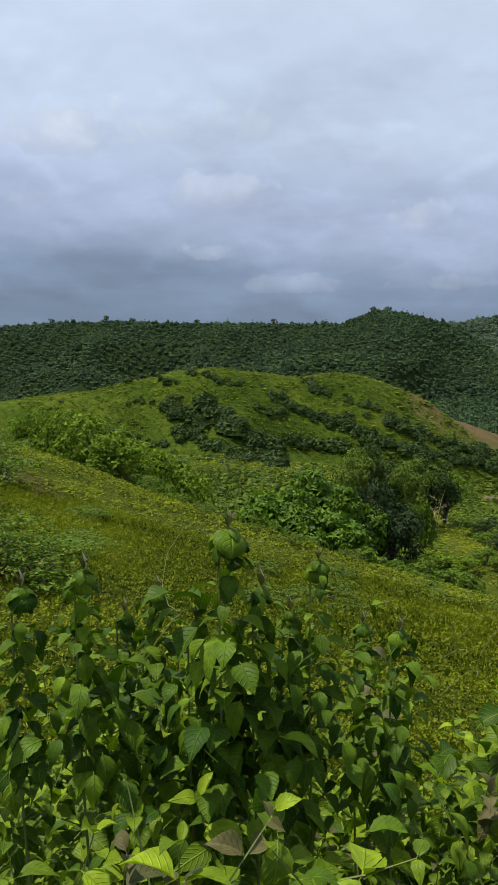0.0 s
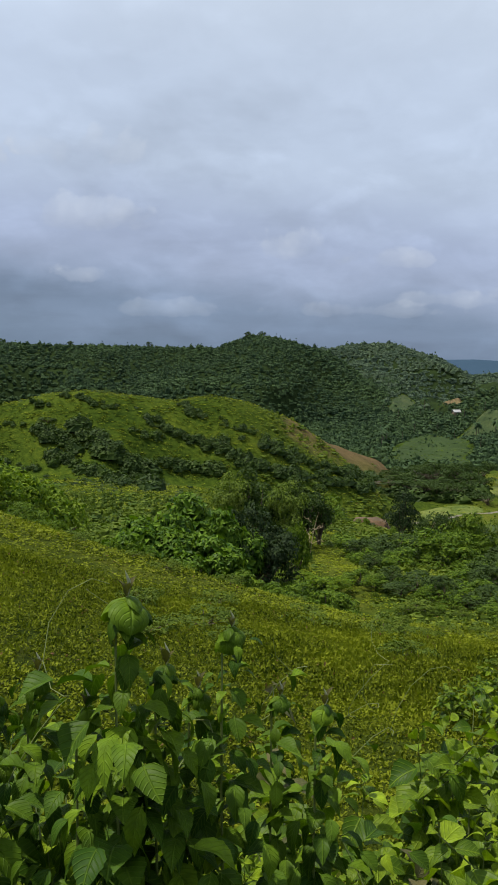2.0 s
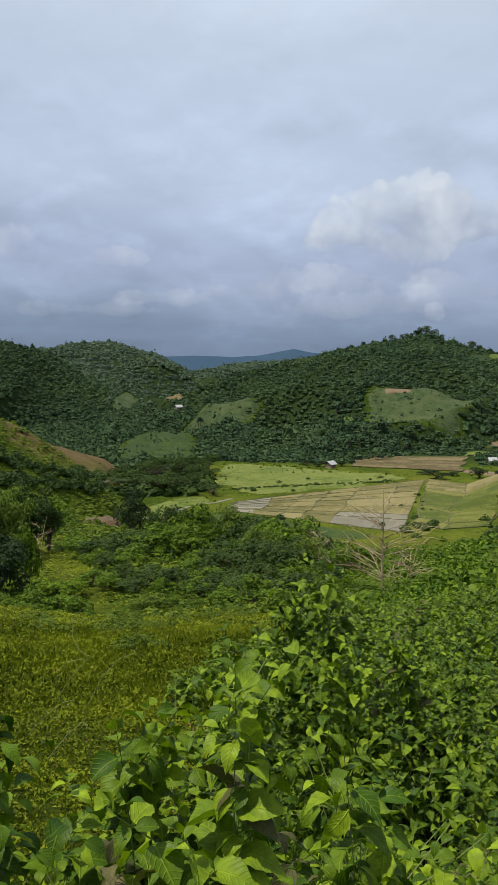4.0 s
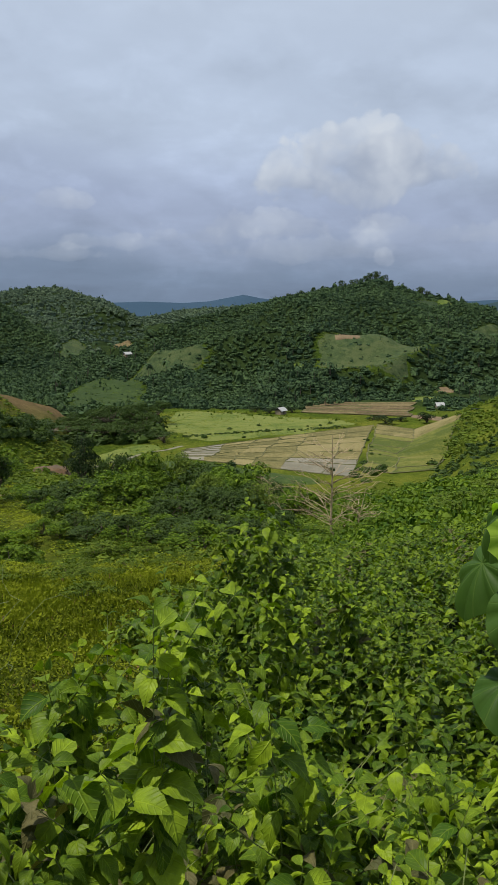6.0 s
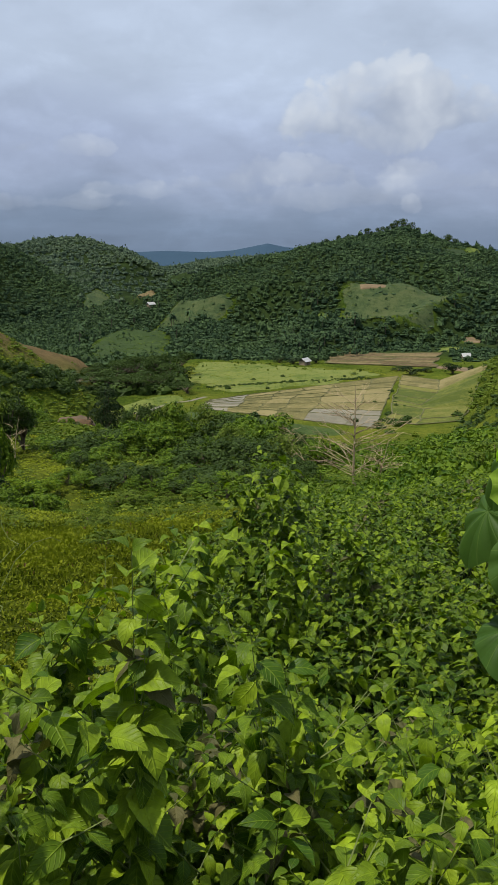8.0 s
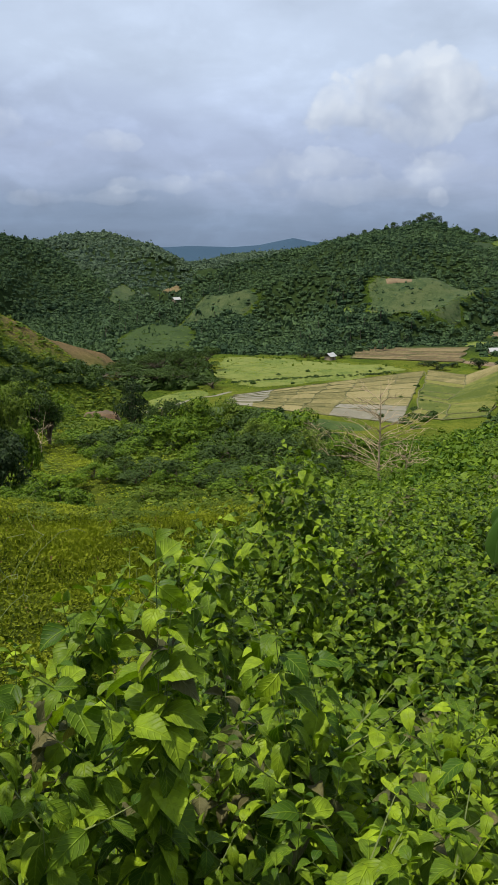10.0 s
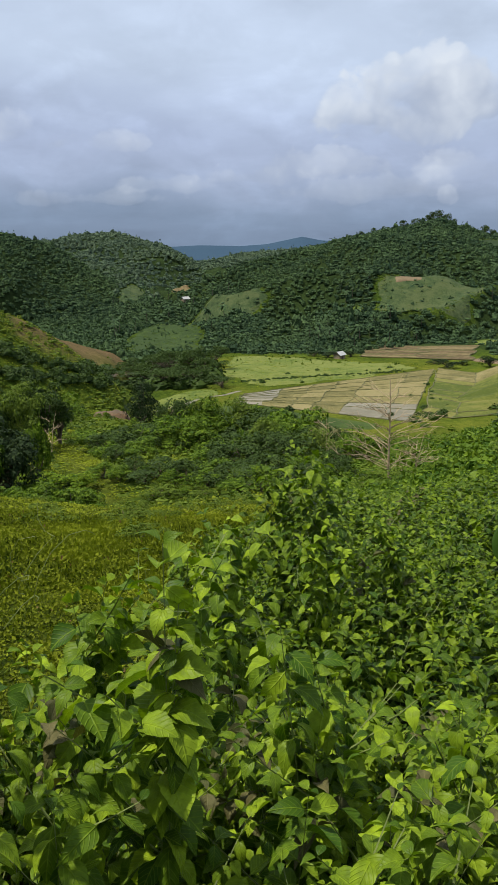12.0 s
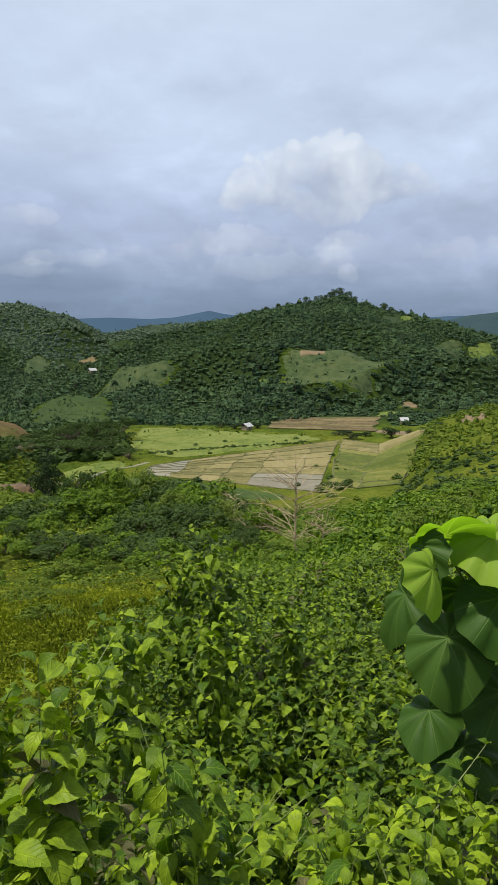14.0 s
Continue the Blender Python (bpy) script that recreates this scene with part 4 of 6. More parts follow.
# mid slope between the hollow and the valley
# bearing, rise of foot and of top, degrees across
for kind, b_, low_, high_, w in (
    ("dark", 8.2, -10.6, -8.8, 2.1), ("bush", 9.6, -11.2, -9.2, 2.4), ("bush", 11.8, -13.7, -12.0, 2.7), ("dark", 14.3, -13.9, -11.5, 3.3), ("bush", 16.7, -13.7, -11.3, 3.3), ("dark", 14.5, -15.5, -13.9, 1.8),
    ("bush", 18.9, -14.1, -11.4, 3.0), ("dark", 18.5, -16.2, -14.4, 2.4), ("bamboo", 19.9, -12.6, -9.9, 3.0), ("bamboo", 22.3, -13.0, -9.9, 3.0), ("dark", 22.3, -15.1, -12.1, 3.6), ("bamboo", 24.2, -14.8, -11.2, 2.8),
    ("dark", 24.9, -15.0, -12.2, 3.0), ("dark", 26.0, -15.4, -12.5, 3.4), ("bamboo", 27.9, -15.1, -12.2, 2.6), ("dark", 29.8, -16.3, -13.9, 2.4), ("bush", 30.7, -14.8, -12.1, 3.0), ("dark", 24.1, -16.6, -14.8, 3.6),
    ("dark", 21.6, -16.3, -14.5, 3.0), ("dark", 16.6, -15.8, -14.3, 2.7), ("bush", 12.6, -15.6, -14.4, 1.8), ("rim", 6.3, -16.0, -14.5, 3.0), ("rim", 9.0, -16.5, -14.7, 3.6), ("rim", 10.8, -16.3, -14.9, 2.4),
    ("bush", 7.7, -13.4, -12.3, 1.8), ("bush", 19.9, -11.4, -9.9, 2.7), ("dark", 18.1, -11.0, -9.8, 2.1), ("dark", 20.6, -14.4, -12.2, 2.6), ("bush", 13.0, -14.3, -12.9, 2.2), ("dark", 27.2, -16.6, -14.6, 2.8), ("bush", 22.9, -11.6, -10.3, 2.4), ("dark", 25.4, -12.6, -11.2, 2.6),
):
    far_ = min(meets(b_, low_, 34.0, 140.0) or 112.0, 118.0)
    stand(any_of(kind, {"bush": 4}.get(kind, 3)), b_, far_, high_ + 0.25, far_ * radians(w) * 1.2, group="bushes on the middle slope")
    for side in (-1, 1):
        if abs(b_ + side * w * 0.5 - (13.0 - (far_ - 42) * 0.115)) < 1.7 and far_ < 90:
            continue
        mate = any_of("dark", 3) if rng.random() < 0.45 else any_of("bush", 4)
        stand(mate, b_ + side * w * rng.uniform(0.35, 0.6), far_ - rng.uniform(0.5, 3.0), high_ - (high_ - low_) * rng.uniform(0.2, 0.55), far_ * radians(w) * rng.uniform(0.7, 1.0), group="bushes on the middle slope")
count = 0
while count < 70:
    b_, r_ = rng.uniform(7, 31), 40 + 85 * rng.random() ** 0.8
    path = abs(b_ - (13.0 - (r_ - 42) * 0.115)) < 1.6 and r_ < 95
    if path or (b_ > 27 and r_ > 60) or (10.5 < b_ < 19 and r_ > 84):
        continue
    h = rng.uniform(0.6, 1.8)
    kind = any_of("bush", 4) if rng.random() < 0.4 else any_of("scrub", 3) if rng.random() < 0.5 else any_of("dark", 3)
    stand(kind, b_, r_, wide=h * rng.uniform(1.0, 1.7), height=h, group="scrub on the middle slope")
    count += 1
stand("deep0", 15.4, 126, -8.7, 6.2, label="dark dense tree beside the reddish earth bank")
for b_, r_, h in ((10.6, 122, 2.5), (16.8, 116, 1.8), (19.0, 120, 2.6), (12.2, 119, 0.9), (13.2, 120, 1.1), (13.9, 118, 0.8), (14.7, 119, 1.2), (11.4, 119, 1.3), (12.7, 127, 1.6), (17.6, 117, 0.9), (16.2, 119, 1.4), (18.6, 124, 4.0), (19.6, 122, 5.0), (20.8, 118, 5.5), (22.0, 112, 6.0), (23.2, 108, 6.0), (24.4, 104, 5.5), (25.8, 100, 5.0), (27.2, 88, 4.4), (28.4, 80, 3.4), (21.4, 130, 4.0), (23.0, 135, 3.6)):
    h *= 1.3
    stand(any_of("bush", 4) if rng.random() < 0.25 else any_of("dark", 3), b_, r_, wide=h * 1.15, height=h, group="tall bushes above the fields")


def earth_bank(b0, b1, far, low, high, label):
    """A cut bank of red earth whose face looks up the slope."""
    n, m = 80, 16
    v = []
    for j in range(m):
        q = j / (m - 1)
        for i in range(n):
            s = i / (n - 1)
            b = b0 + (b1 - b0) * s
            r = far + (0 if q < 0.12 else 5.0 * q + 14.0 * max(0.0, q - 0.75))
            x, y, _ = outward(b, r)
            wob = float(rolling(np.array(x), np.array(y), 2.6, 4, 12.0))
            z0 = float(ground_height(np.array([x]), np.array([y]))[0]) - 0.6
            top = EYE.z + far * math.tan(radians(low + (high - low) * min(1.0, q / 0.7) * min(1.0, 5 * s, 5 - 5 * s) * (0.8 + 0.35 * float(rolling(np.array(s * 6.0 + b0), np.array(3.0), 2.0, 2, 4.0)))))
            z = max(z0, top + 0.8 * wob) if 0.05 < q < 0.9 and 0 < i < n - 1 else z0
            v.append((x, y, z))
    f = np.array([[j * n + i, j * n + i + 1, (j + 1) * n + i + 1, (j + 1) * n + i] for j in range(m - 1) for i in range(n - 1)])
    tagged(new("earth_bank", mesh_of("earth_bank", v, f, RED, smooth=True)), label, "earth bank", kind="structure")


RED = rough_stuff("red_earth", [(0.03, 0.040, 0.012), (0.070, 0.046, 0.021), (0.110, 0.062, 0.026), (0.075, 0.078, 0.026)], 0.7, 0.95, 1.0)
earth_bank(11.4, 15.0, 124, -12.3, -11.3, "reddish bare earth bank on the slope")
earth_bank(17.2, 18.7, 122, -12.3, -11.2, "small reddish earth bank beside the bushes")

# gullies of the near hill are filled further down
stand("dark1", -9.5, meets(-9.5, -5.1, 110.0, 330.0) + 1.5, -4.25, 4.0, label="dark rounded bush standing alone on the hill")

# the rounded shoulder beside the fields
for i in range(55):
    b_, r_ = rng.uniform(30, 52), rng.uniform(34, 84)
    h = rng.uniform(0.5, 1.3)
    stand(any_of("scrub", 3) if rng.random() < 0.75 else any_of("bush", 4), b_, r_, wide=h * rng.uniform(1.6, 2.8), height=h, group="scrub on the rounded shoulder")

# valley trees
for b_, r_, rise, w in ((14.6, 310, -7.4, 9), (15.6, 305, -7.6, 10), (16.6, 300, -7.9, 11), (17.6, 296, -8.0, 10), (18.6, 300, -7.8, 9), (16.2, 325, -6.9, 10), (17.4, 330, -6.7, 11), (18.4, 335, -6.6, 11), (19.4, 330, -6.8, 10), (20.0, 318, -7.2, 9), (13.4, 290, -8.2, 9), (12.4, 282, -8.4, 8), (20.4, 340, -6.4, 9)):
    stand(any_of("rain", 3), b_, r_, rise, w, group="spreading trees in the valley")
stand("rain0", 21.1, 292, -8.7, 7, label="low flat-topped tree at the edge of the paddies")
for b_, r_, rise, w in ((36.8, 340, -7.3, 9), (39.6, 345, -7.0, 8), (28.6, 372, -6.9, 8), (30.2, 374, -6.9, 7), (27.6, 376, -6.8, 7), (42.0, 315, -7.3, 5), (43.0, 300, -7.4, 5), (37.8, 350, -7.5, 6), (35.9, 352, -7.5, 6), (41.0, 340, -7.2, 6), (44.2, 300, -6.9, 5)):
    stand(any_of("shady", 3), b_, r_, rise, w, group="field-edge trees", label="dark rounded tree at the edge of the fields")

# ---- woods on the far hills ----
rng = np.random.default_rng(21)


def tuft_shape(n):
    a = rng.random(n) * 6.283
    d = rng.random(n) ** 0.5 * 0.5
    place = np.stack([d * np.cos(a), d * np.sin(a), 0.15 + 0.6 * rng.random(n)], 1)
    b2 = rng.random(n) * 6.283
    along = np.stack([np.cos(b2), np.sin(b2), rng.uniform(-0.3, 0.9, n)], 1)
    return spread(LEAF_FAR, frames_of(along, np.array([[0, 0, 0.8]]) + rng.normal(size=(n, 3)) * 0.8), place, 0.30 + 0.25 * rng.random(n))


TUFTS = [tuft_shape(8) for _ in range(6)]


def crown_shape(n, flat, fine=0.3):
    """A small crown of leafy clumps, about one unit across."""
    way = unit(rng.normal(size=(n, 3)))
    way[:, 2] = np.abs(way[:, 2]) * 1.1 - 0.15
    way = unit(way)
    lump = 0.75 + 0.35 * rng.random(n)
    place = way * lump[:, None] * np.array([0.5, 0.5, 0.5 * flat])
    turns = frames_of(unit(np.cross(way, rng.normal(size=(n, 3)))), way + rng.normal(size=(n, 3)) * 0.35)
    v, f, u = spread((LEAF_FAR[0] * [1, 1.5, 1] - [0.5, 0, 0], LEAF_FAR[1], LEAF_FAR[2]), turns, place, fine * (0.7 + 0.6 * rng.random(n)))
    return v + np.array([0, 0, 0.35 * flat]), f, u



def dome_crown(flat, leaves=6, size=0.26):
    """A lumpy leafy crown about one unit across, with loose sprays standing out of it."""
    n, m = 7, 2
    v = []
    for j in range(m + 1):
        for i in range(n):
            a = (i + 0.5 * (j % 2) + rng.normal() * 0.12) / n * 6.283
            e = (j / m) ** 0.9 * 1.35 - 0.2
            d = 0.47 * (1 + rng.normal() * 0.17)
            v.append((d * math.cos(e) * math.cos(a), d * math.cos(e) * math.sin(a), flat * (d * math.sin(e) + 0.2)))
    f = np.array([[j * n + i, j * n + (i + 1) % n, (j + 1) * n + (i + 1) % n, (j + 1) * n + i] for j in range(m) for i in range(n)])
    spray = crown_shape(leaves, flat, size)
    return joined([(np.array(v), f, np.zeros((len(v), 2))), (spray[0] * 1.04, spray[1], spray[2])])


CROWNS = [dome_crown(f_) for f_ in (0.7, 0.85, 1.0, 0.65, 1.1, 0.8, 0.9, 0.75)]
CLUMPS = [dome_crown(f_, 12, 0.27) for f_ in (0.9, 1.1, 0.8, 1.0)]
THICKETS = [dome_crown(f_, 60, 0.17) for f_ in (0.9, 1.1, 0.8, 1.0)]


def scatter(n, b0, b1, r0, r1):
    b = rng.uniform(b0, b1, n)
    r = np.sqrt(rng.uniform(r0**2, r1**2, n))
    x, y = EYE.x + r * np.sin(np.radians(b)), EYE.y + r * np.cos(np.radians(b))
    return b, r, x, y


def growth(name, label, category, shapes, x, y, size, tall, mat, sink=0.1):
    """Many small plants on the ground, joined into one."""
    z = ground_height(x, y)
    pieces = []
    which = rng.integers(len(shapes), size=len(x))
    turn = rng.random(len(x)) * 6.283
    for k, shape in enumerate(shapes):
        i = which == k
        c, s, o, e = np.cos(turn[i]), np.sin(turn[i]), np.zeros(i.sum()), np.ones(i.sum())
        turns = np.stack([np.stack([c, -s, o], 1), np.stack([s, c, o], 1), np.stack([o, o, e], 1)], 1)
        pieces.append(spread(shape, turns, np.stack([x[i], y[i], z[i] - sink * size[i]], 1), np.stack([size[i], size[i], tall[i]], 1)))
    v, f, u = joined(pieces)
    return tagged(new(name, mesh_of(name, v, f, mat, smooth=False)), label, category, kind="stuff")


def scatter_even(n, b0, b1, r0, r1):
    """Places spread evenly, one at random in each cell of a fan of land."""
    nb = int(math.sqrt(n * radians(b1 - b0) * (r0 + r1) / 2 / (r1 - r0)))
    nr = n // nb
    i, j = (q.ravel() for q in np.meshgrid(np.arange(nb), np.arange(nr)))
    b = b0 + (i + rng.uniform(-0.15, 1.15, len(i))) / nb * (b1 - b0)
    r = np.sqrt(r0**2 + np.clip((j + rng.uniform(-0.15, 1.15, len(i))) / nr, 0, 1) * (r1**2 - r0**2))
    return b, r, EYE.x + r * np.sin(np.radians(b)), EYE.y + r * np.cos(np.radians(b))


def woods(name, label, n, b0, b1, r0, r1, ridge, big=6.0, limit=400.0, mat=LEAF_FOREST):
    b, r, x, y = scatter_even(n, b0, b1, r0, r1)
    n = len(b)
    open_ = cleared(b, r)
    z = ground_height(x, y)
    h = ridge.heights(x, y)
    thick = 0.55 + 0.45 * rolling(x, y, 60.0, 3, 91.0)
    keep = (open_ < 0.25 + 0.6 * rng.random(n) ** 2) & (z - h < 8.0) & (ridge.far < limit) & (rng.random(n) < 0.55 + thick)
    x, y = x[keep], y[keep]
    stand_ = np.clip(0.5 + 0.9 * rolling(x, y, 45.0, 2, 97.0), 0.0, 1.0)
    size = big * (0.55 + 0.45 * rng.random(len(x)) + 0.55 * stand_ * rng.random(len(x)) ** 2)
    tall = size * (0.65 + 0.5 * rng.random(len(x))) * np.where(rng.random(len(x)) < 0.06 + 0.08 * stand_, 1.6, 1.0)
    growth(name, label, "forest", CROWNS, x, y, size, tall, mat, 0.08)


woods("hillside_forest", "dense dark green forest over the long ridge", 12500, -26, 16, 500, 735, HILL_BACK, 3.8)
woods("hillside_forest", "dense dark green forest over the far peak", 6500, 5, 29, 640, 975, HILL_FAR, 5.0, mat=LEAF_HAZED)
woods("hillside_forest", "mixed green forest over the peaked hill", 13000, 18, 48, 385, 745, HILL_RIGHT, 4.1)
b, r, x, y = scatter_even(4600, 8, 24, 345, 640)
keep = (ground_height(x, y) < -34) & (cleared(b, r) < 0.3) & (r > 350 + 40 * (b > 20))
growth("valley_woods", "dark green trees crowding the head of the valley", "forest", CROWNS, x[keep], y[keep], 3.4 + 2.6 * rng.random(keep.sum()) ** 2, 3.0 + 3.6 * rng.random(keep.sum()) ** 2, LEAF_FOREST)
x, y, h = [], [], []
for k in range(70):
    b_, r_ = rng.uniform(14.6, 20.5), rng.uniform(292, 345)
    p = outward(b_, r_)
    x.append(p[0]), y.append(p[1]), h.append(rng.uniform(4, 7.5))
x, y, h = np.array(x), np.array(y), np.array(h)
growth("valley_grove", "dark green grove on the valley floor", "forest", THICKETS, x, y, h * rng.uniform(1.2, 1.9, len(h)), h, LEAF_DARK)
# small bushes in the pastures
b, r, x, y = scatter(9000, 13, 47, 400, 690)
keep = (cleared(b, r) > 0.2) & (rng.random(9000) < 0.75 * (0.35 + 0.65 * (rolling(x, y, 22.0, 2, 67.0) > 0.0)))
growth("pasture_scrub", "small green bushes dotted over the hill pasture", "scrub", CROWNS, x[keep], y[keep], 0.8 + 3.8 * rng.random(keep.sum()) ** 2.5, 0.5 + 2.6 * rng.random(keep.sum()) ** 2.5, LEAF_FOREST)

b, r, x, y = scatter(26000, 13, 47, 400, 690)
keep = (cleared(b, r) > 0.1) & (rng.random(26000) < 0.75 + 0.5 * rolling(x, y, 18.0, 3, 69.0))
growth("pasture_grass", "coarse grass clumps over the hill pastures", "grass", TUFTS, x[keep], y[keep], 0.9 + 1.6 * rng.random(keep.sum()), 0.4 + 0.9 * rng.random(keep.sum()) ** 2, LEAF_SCRUB)
b, r, x, y = scatter(900, 20.5, 43, 378, 440)
keep = (cleared(b, r) < 0.2) & ((r > 384 + 3 * (b > 28)) & ((b < 30.4) | (r > 424) | (b > 39.4)))
growth("valley_woods", "trees and bushes along the foot of the hill", "forest", CROWNS, x[keep], y[keep], 2.6 + 2.4 * rng.random(keep.sum()), 2.4 + 2.6 * rng.random(keep.sum()), LEAF_FOREST)

# tall crest trees standing out on the skyline
for b_, r_, h in ((35.1, 680, 8), (35.5, 680, 10), (35.9, 681, 10), (36.4, 682, 9), (36.9, 682, 7), (34.4, 692, 9), (33.6, 700, 9), (38.9, 682, 10), (39.4, 684, 8), (32.4, 716, 8), (31.6, 722, 8), (30.8, 735, 8), (30.0, 748, 8), (4.2, 690, 8), (5.2, 690, 8), (-14.2, 700, 8), (-12.4, 700, 7), (-8.0, 695, 7), (-2.6, 692, 7), (-17.8, 706, 7)):
    stand(any_of("dark", 3), b_, r_, wide=h * 0.8, height=h * 0.95, group="crest trees", label="tall dark tree on the hill crest")


def palm_meshes():
    trunk = tube([(0, 0, -0.05), (0.02, 0.01, 0.4), (0.05, 0.0, 0.82)], [0.022, 0.016, 0.013], 5)
    pieces = []
    for k in range(13):
        a = k / 13 * 6.283 + rng.random() * 0.4
        up = rng.uniform(-0.2, 0.9)
        out = np.array([math.cos(a), math.sin(a), up])
        pts = [np.array([0.05, 0, 0.82]) + out * s * 0.3 + np.array([0, 0, -0.42 * s * s]) * 0.55 for s in np.linspace(0, 1, 5)]
        side = np.array([-math.sin(a), math.cos(a), 0]) * 0.06
        w = [0.25, 1.0, 1.0, 0.75, 0.1]
        v = np.array([p + side * q + np.array([0, 0, -0.03 * q]) for p, q in zip(pts, w)] + pts + [p - side * q + np.array([0, 0, -0.03 * q]) for p, q in zip(pts, w)])
        f = np.array([[i, i + 1, 6 + i, 5 + i] for i in range(4)] + [[5 + i, 6 + i, 11 + i, 10 + i] for i in range(4)])
        pieces.append((v, f, np.zeros((15, 2))))
    v, f, u = joined(pieces)
    return mesh_of("trunk", trunk[0], trunk[1], BARK), mesh_of("fronds", v, f, LEAF_FOREST)


PALMS = [palm_meshes() for _ in range(3)]


def palm(bearing, far, height):
    if cleared(np.array([bearing]), np.array([far]))[0] > 0.2:
        return
    t = thing("palm_tree", on_ground(bearing, far), "slender coconut palm with a feathery crown", "palm tree", "palms on the hillside")
    t.scale, t.rotation_euler = (height, height, height), (0, 0, rng.random() * 6.283)
    trunk, fronds = PALMS[rng.integers(3)]
    part("trunk", trunk, t)
    part("fronds", fronds, t, kind="stuff")


for i in range(60):
    palm(rng.uniform(13.5, 22), rng.uniform(440, 640), rng.uniform(8, 12))
for i in range(45):
    palm(rng.uniform(27, 35), rng.uniform(395, 520), rng.uniform(6, 9))
for i in range(45):
    palm(rng.uniform(38.5, 47), rng.uniform(430, 620), rng.uniform(7, 11))

# ---- low growth on the nearer hills ----
rng = np.random.default_rng(22)


def gully_places(runs):
    bs, rs, hs = [], [], []
    for b0, r0, b1, r1, n_, low, high in runs:
        n_ = int(n_ * 0.6) if high > 1.0 else n_
        s_ = rng.random(n_)
        loose = 0.15 if high < 1.0 else 1.0
        bs.append(b0 + s_ * (b1 - b0) + rng.normal(size=n_) * 0.8 * loose)
        rs.append(r0 + s_ * (r1 - r0) + rng.normal(size=n_) * 7 * loose)
        hs.append(rng.uniform(low, high, n_))
    b, r = np.concatenate(bs), np.concatenate(rs)
    return EYE.x + r * np.sin(np.radians(b)), EYE.y + r * np.cos(np.radians(b)), np.concatenate(hs)


# start and end of each fold by bearing and distance, number of bushes, heights
def hillside_places(runs):
    """Bushes strung along folds of a hillside; each run goes from one bearing and rise to another."""
    xs, ys, hs = [], [], []
    for b0, e0, b1, e1, n_, low, high in runs:
        for k in range(n_):
            q = rng.random()
            b, e = b0 + q * (b1 - b0) + rng.normal() * 0.28, e0 + q * (e1 - e0) + rng.normal() * 0.16
            r = meets(b, e, 110.0, 330.0)
            if r is None:
                continue
            p = outward(b, r + 1.0)
            xs.append(p[0]), ys.append(p[1]), hs.append(low + (high - low) * rng.random() ** 1.5)
    return np.array(xs), np.array(ys), np.array(hs)


x, y, h = hillside_places([(-10.3, -5.6, -7.6, -6.9, 40, 1.4, 3.4), (-7.6, -5.3, -4.8, -7.3, 60, 1.6, 4.2), (-6.1, -6.8, -2.4, -8.5, 60, 1.6, 4.2), (-9.5, -7.4, -4.2, -9.0, 50, 1.4, 3.6), (-3.6, -8.2, -2.1, -9.7, 24, 1.6, 3.6), (-8.5, -3.0, -4.9, -4.0, 26, 0.8, 1.8), (-0.7, -3.2, 1.2, -4.7, 24, 0.9, 2.0), (-3.1, -4.3, -0.9, -5.6, 24, 0.9, 2.2), (-4.0, -5.4, -1.8, -6.1, 18, 0.9, 2.2), (-0.6, -5.8, 1.8, -6.8, 26, 1.2, 2.6), (1.5, -6.3, 4.2, -7.4, 30, 1.2, 2.8), (2.1, -4.7, 4.8, -5.5, 20, 0.8, 1.8), (-1.8, -7.8, 2.5, -8.4, 36, 1.4, 3.0), (5.4, -6.2, 8.4, -7.4, 40, 1.2, 3.0), (3.5, -7.6, 9.5, -8.6, 60, 1.4, 3.4), (9.0, -7.6, 14.0, -8.4, 60, 1.6, 3.6), (-12.7, -5.0, -11.2, -5.3, 8, 0.8, 1.6), (-13.0, -3.7, -12.9, -3.7, 2, 1.6, 2.0), (-10.1, -3.6, -10.0, -3.7, 4, 1.4, 2.2), (-17, -7, -9, -8.6, 30, 1.2, 2.8), (10, -8.6, 16, -9.4, 50, 1.6, 3.6)])
growth("hill_bushes", "dark green bushes filling the folds of the near hill", "bushes", THICKETS, x, y, h * rng.uniform(1.0, 1.5, len(h)), h, LEAF_DARK)
x, y, h = gully_places([(22.5, 304, 34.0, 328, 170, 0.4, 0.95), (22.5, 304, 34.0, 328, 22, 0.8, 1.8), (14, 240, 27, 232, 70, 1.2, 3.0), (34.2, 228, 36.4, 240, 26, 1.0, 2.6), (35.6, 252, 36.0, 300, 24, 0.5, 1.3), (39.6, 296, 42.6, 282, 26, 0.4, 0.9), (39.8, 304, 42.9, 292, 26, 0.4, 0.9), (40.1, 312, 43.1, 302, 26, 0.4, 0.9)])
growth("hedge", "uneven green hedges and bushes between the fields", "hedge", THICKETS, x, y, h * rng.uniform(1.1, 1.8, len(h)), h, LEAF_DARK)
b, r, x, y = scatter(8000, -22, 16, 110, 290)
fold = rolling((x + 0.6 * y) * 0.4, y - 0.6 * x, 17.0, 4, 33.0)
keep = rng.random(8000) < 0.02 + 0.5 * np.clip(fold * 6 - 2.4, 0, 1) + 0.6 * (r < 190) + 0.1 * (b > 6.5) * (r < 245)
growth("low_scrub", "low dark green scrub in the folds of the grassy hill", "scrub", CLUMPS, x[keep], y[keep], 0.4 + 1.4 * rng.random(keep.sum()) ** 2, 0.2 + 0.8 * rng.random(keep.sum()) ** 2, LEAF_DARK)
b, r, x, y = scatter(16000, -20, 14, 105, 262)
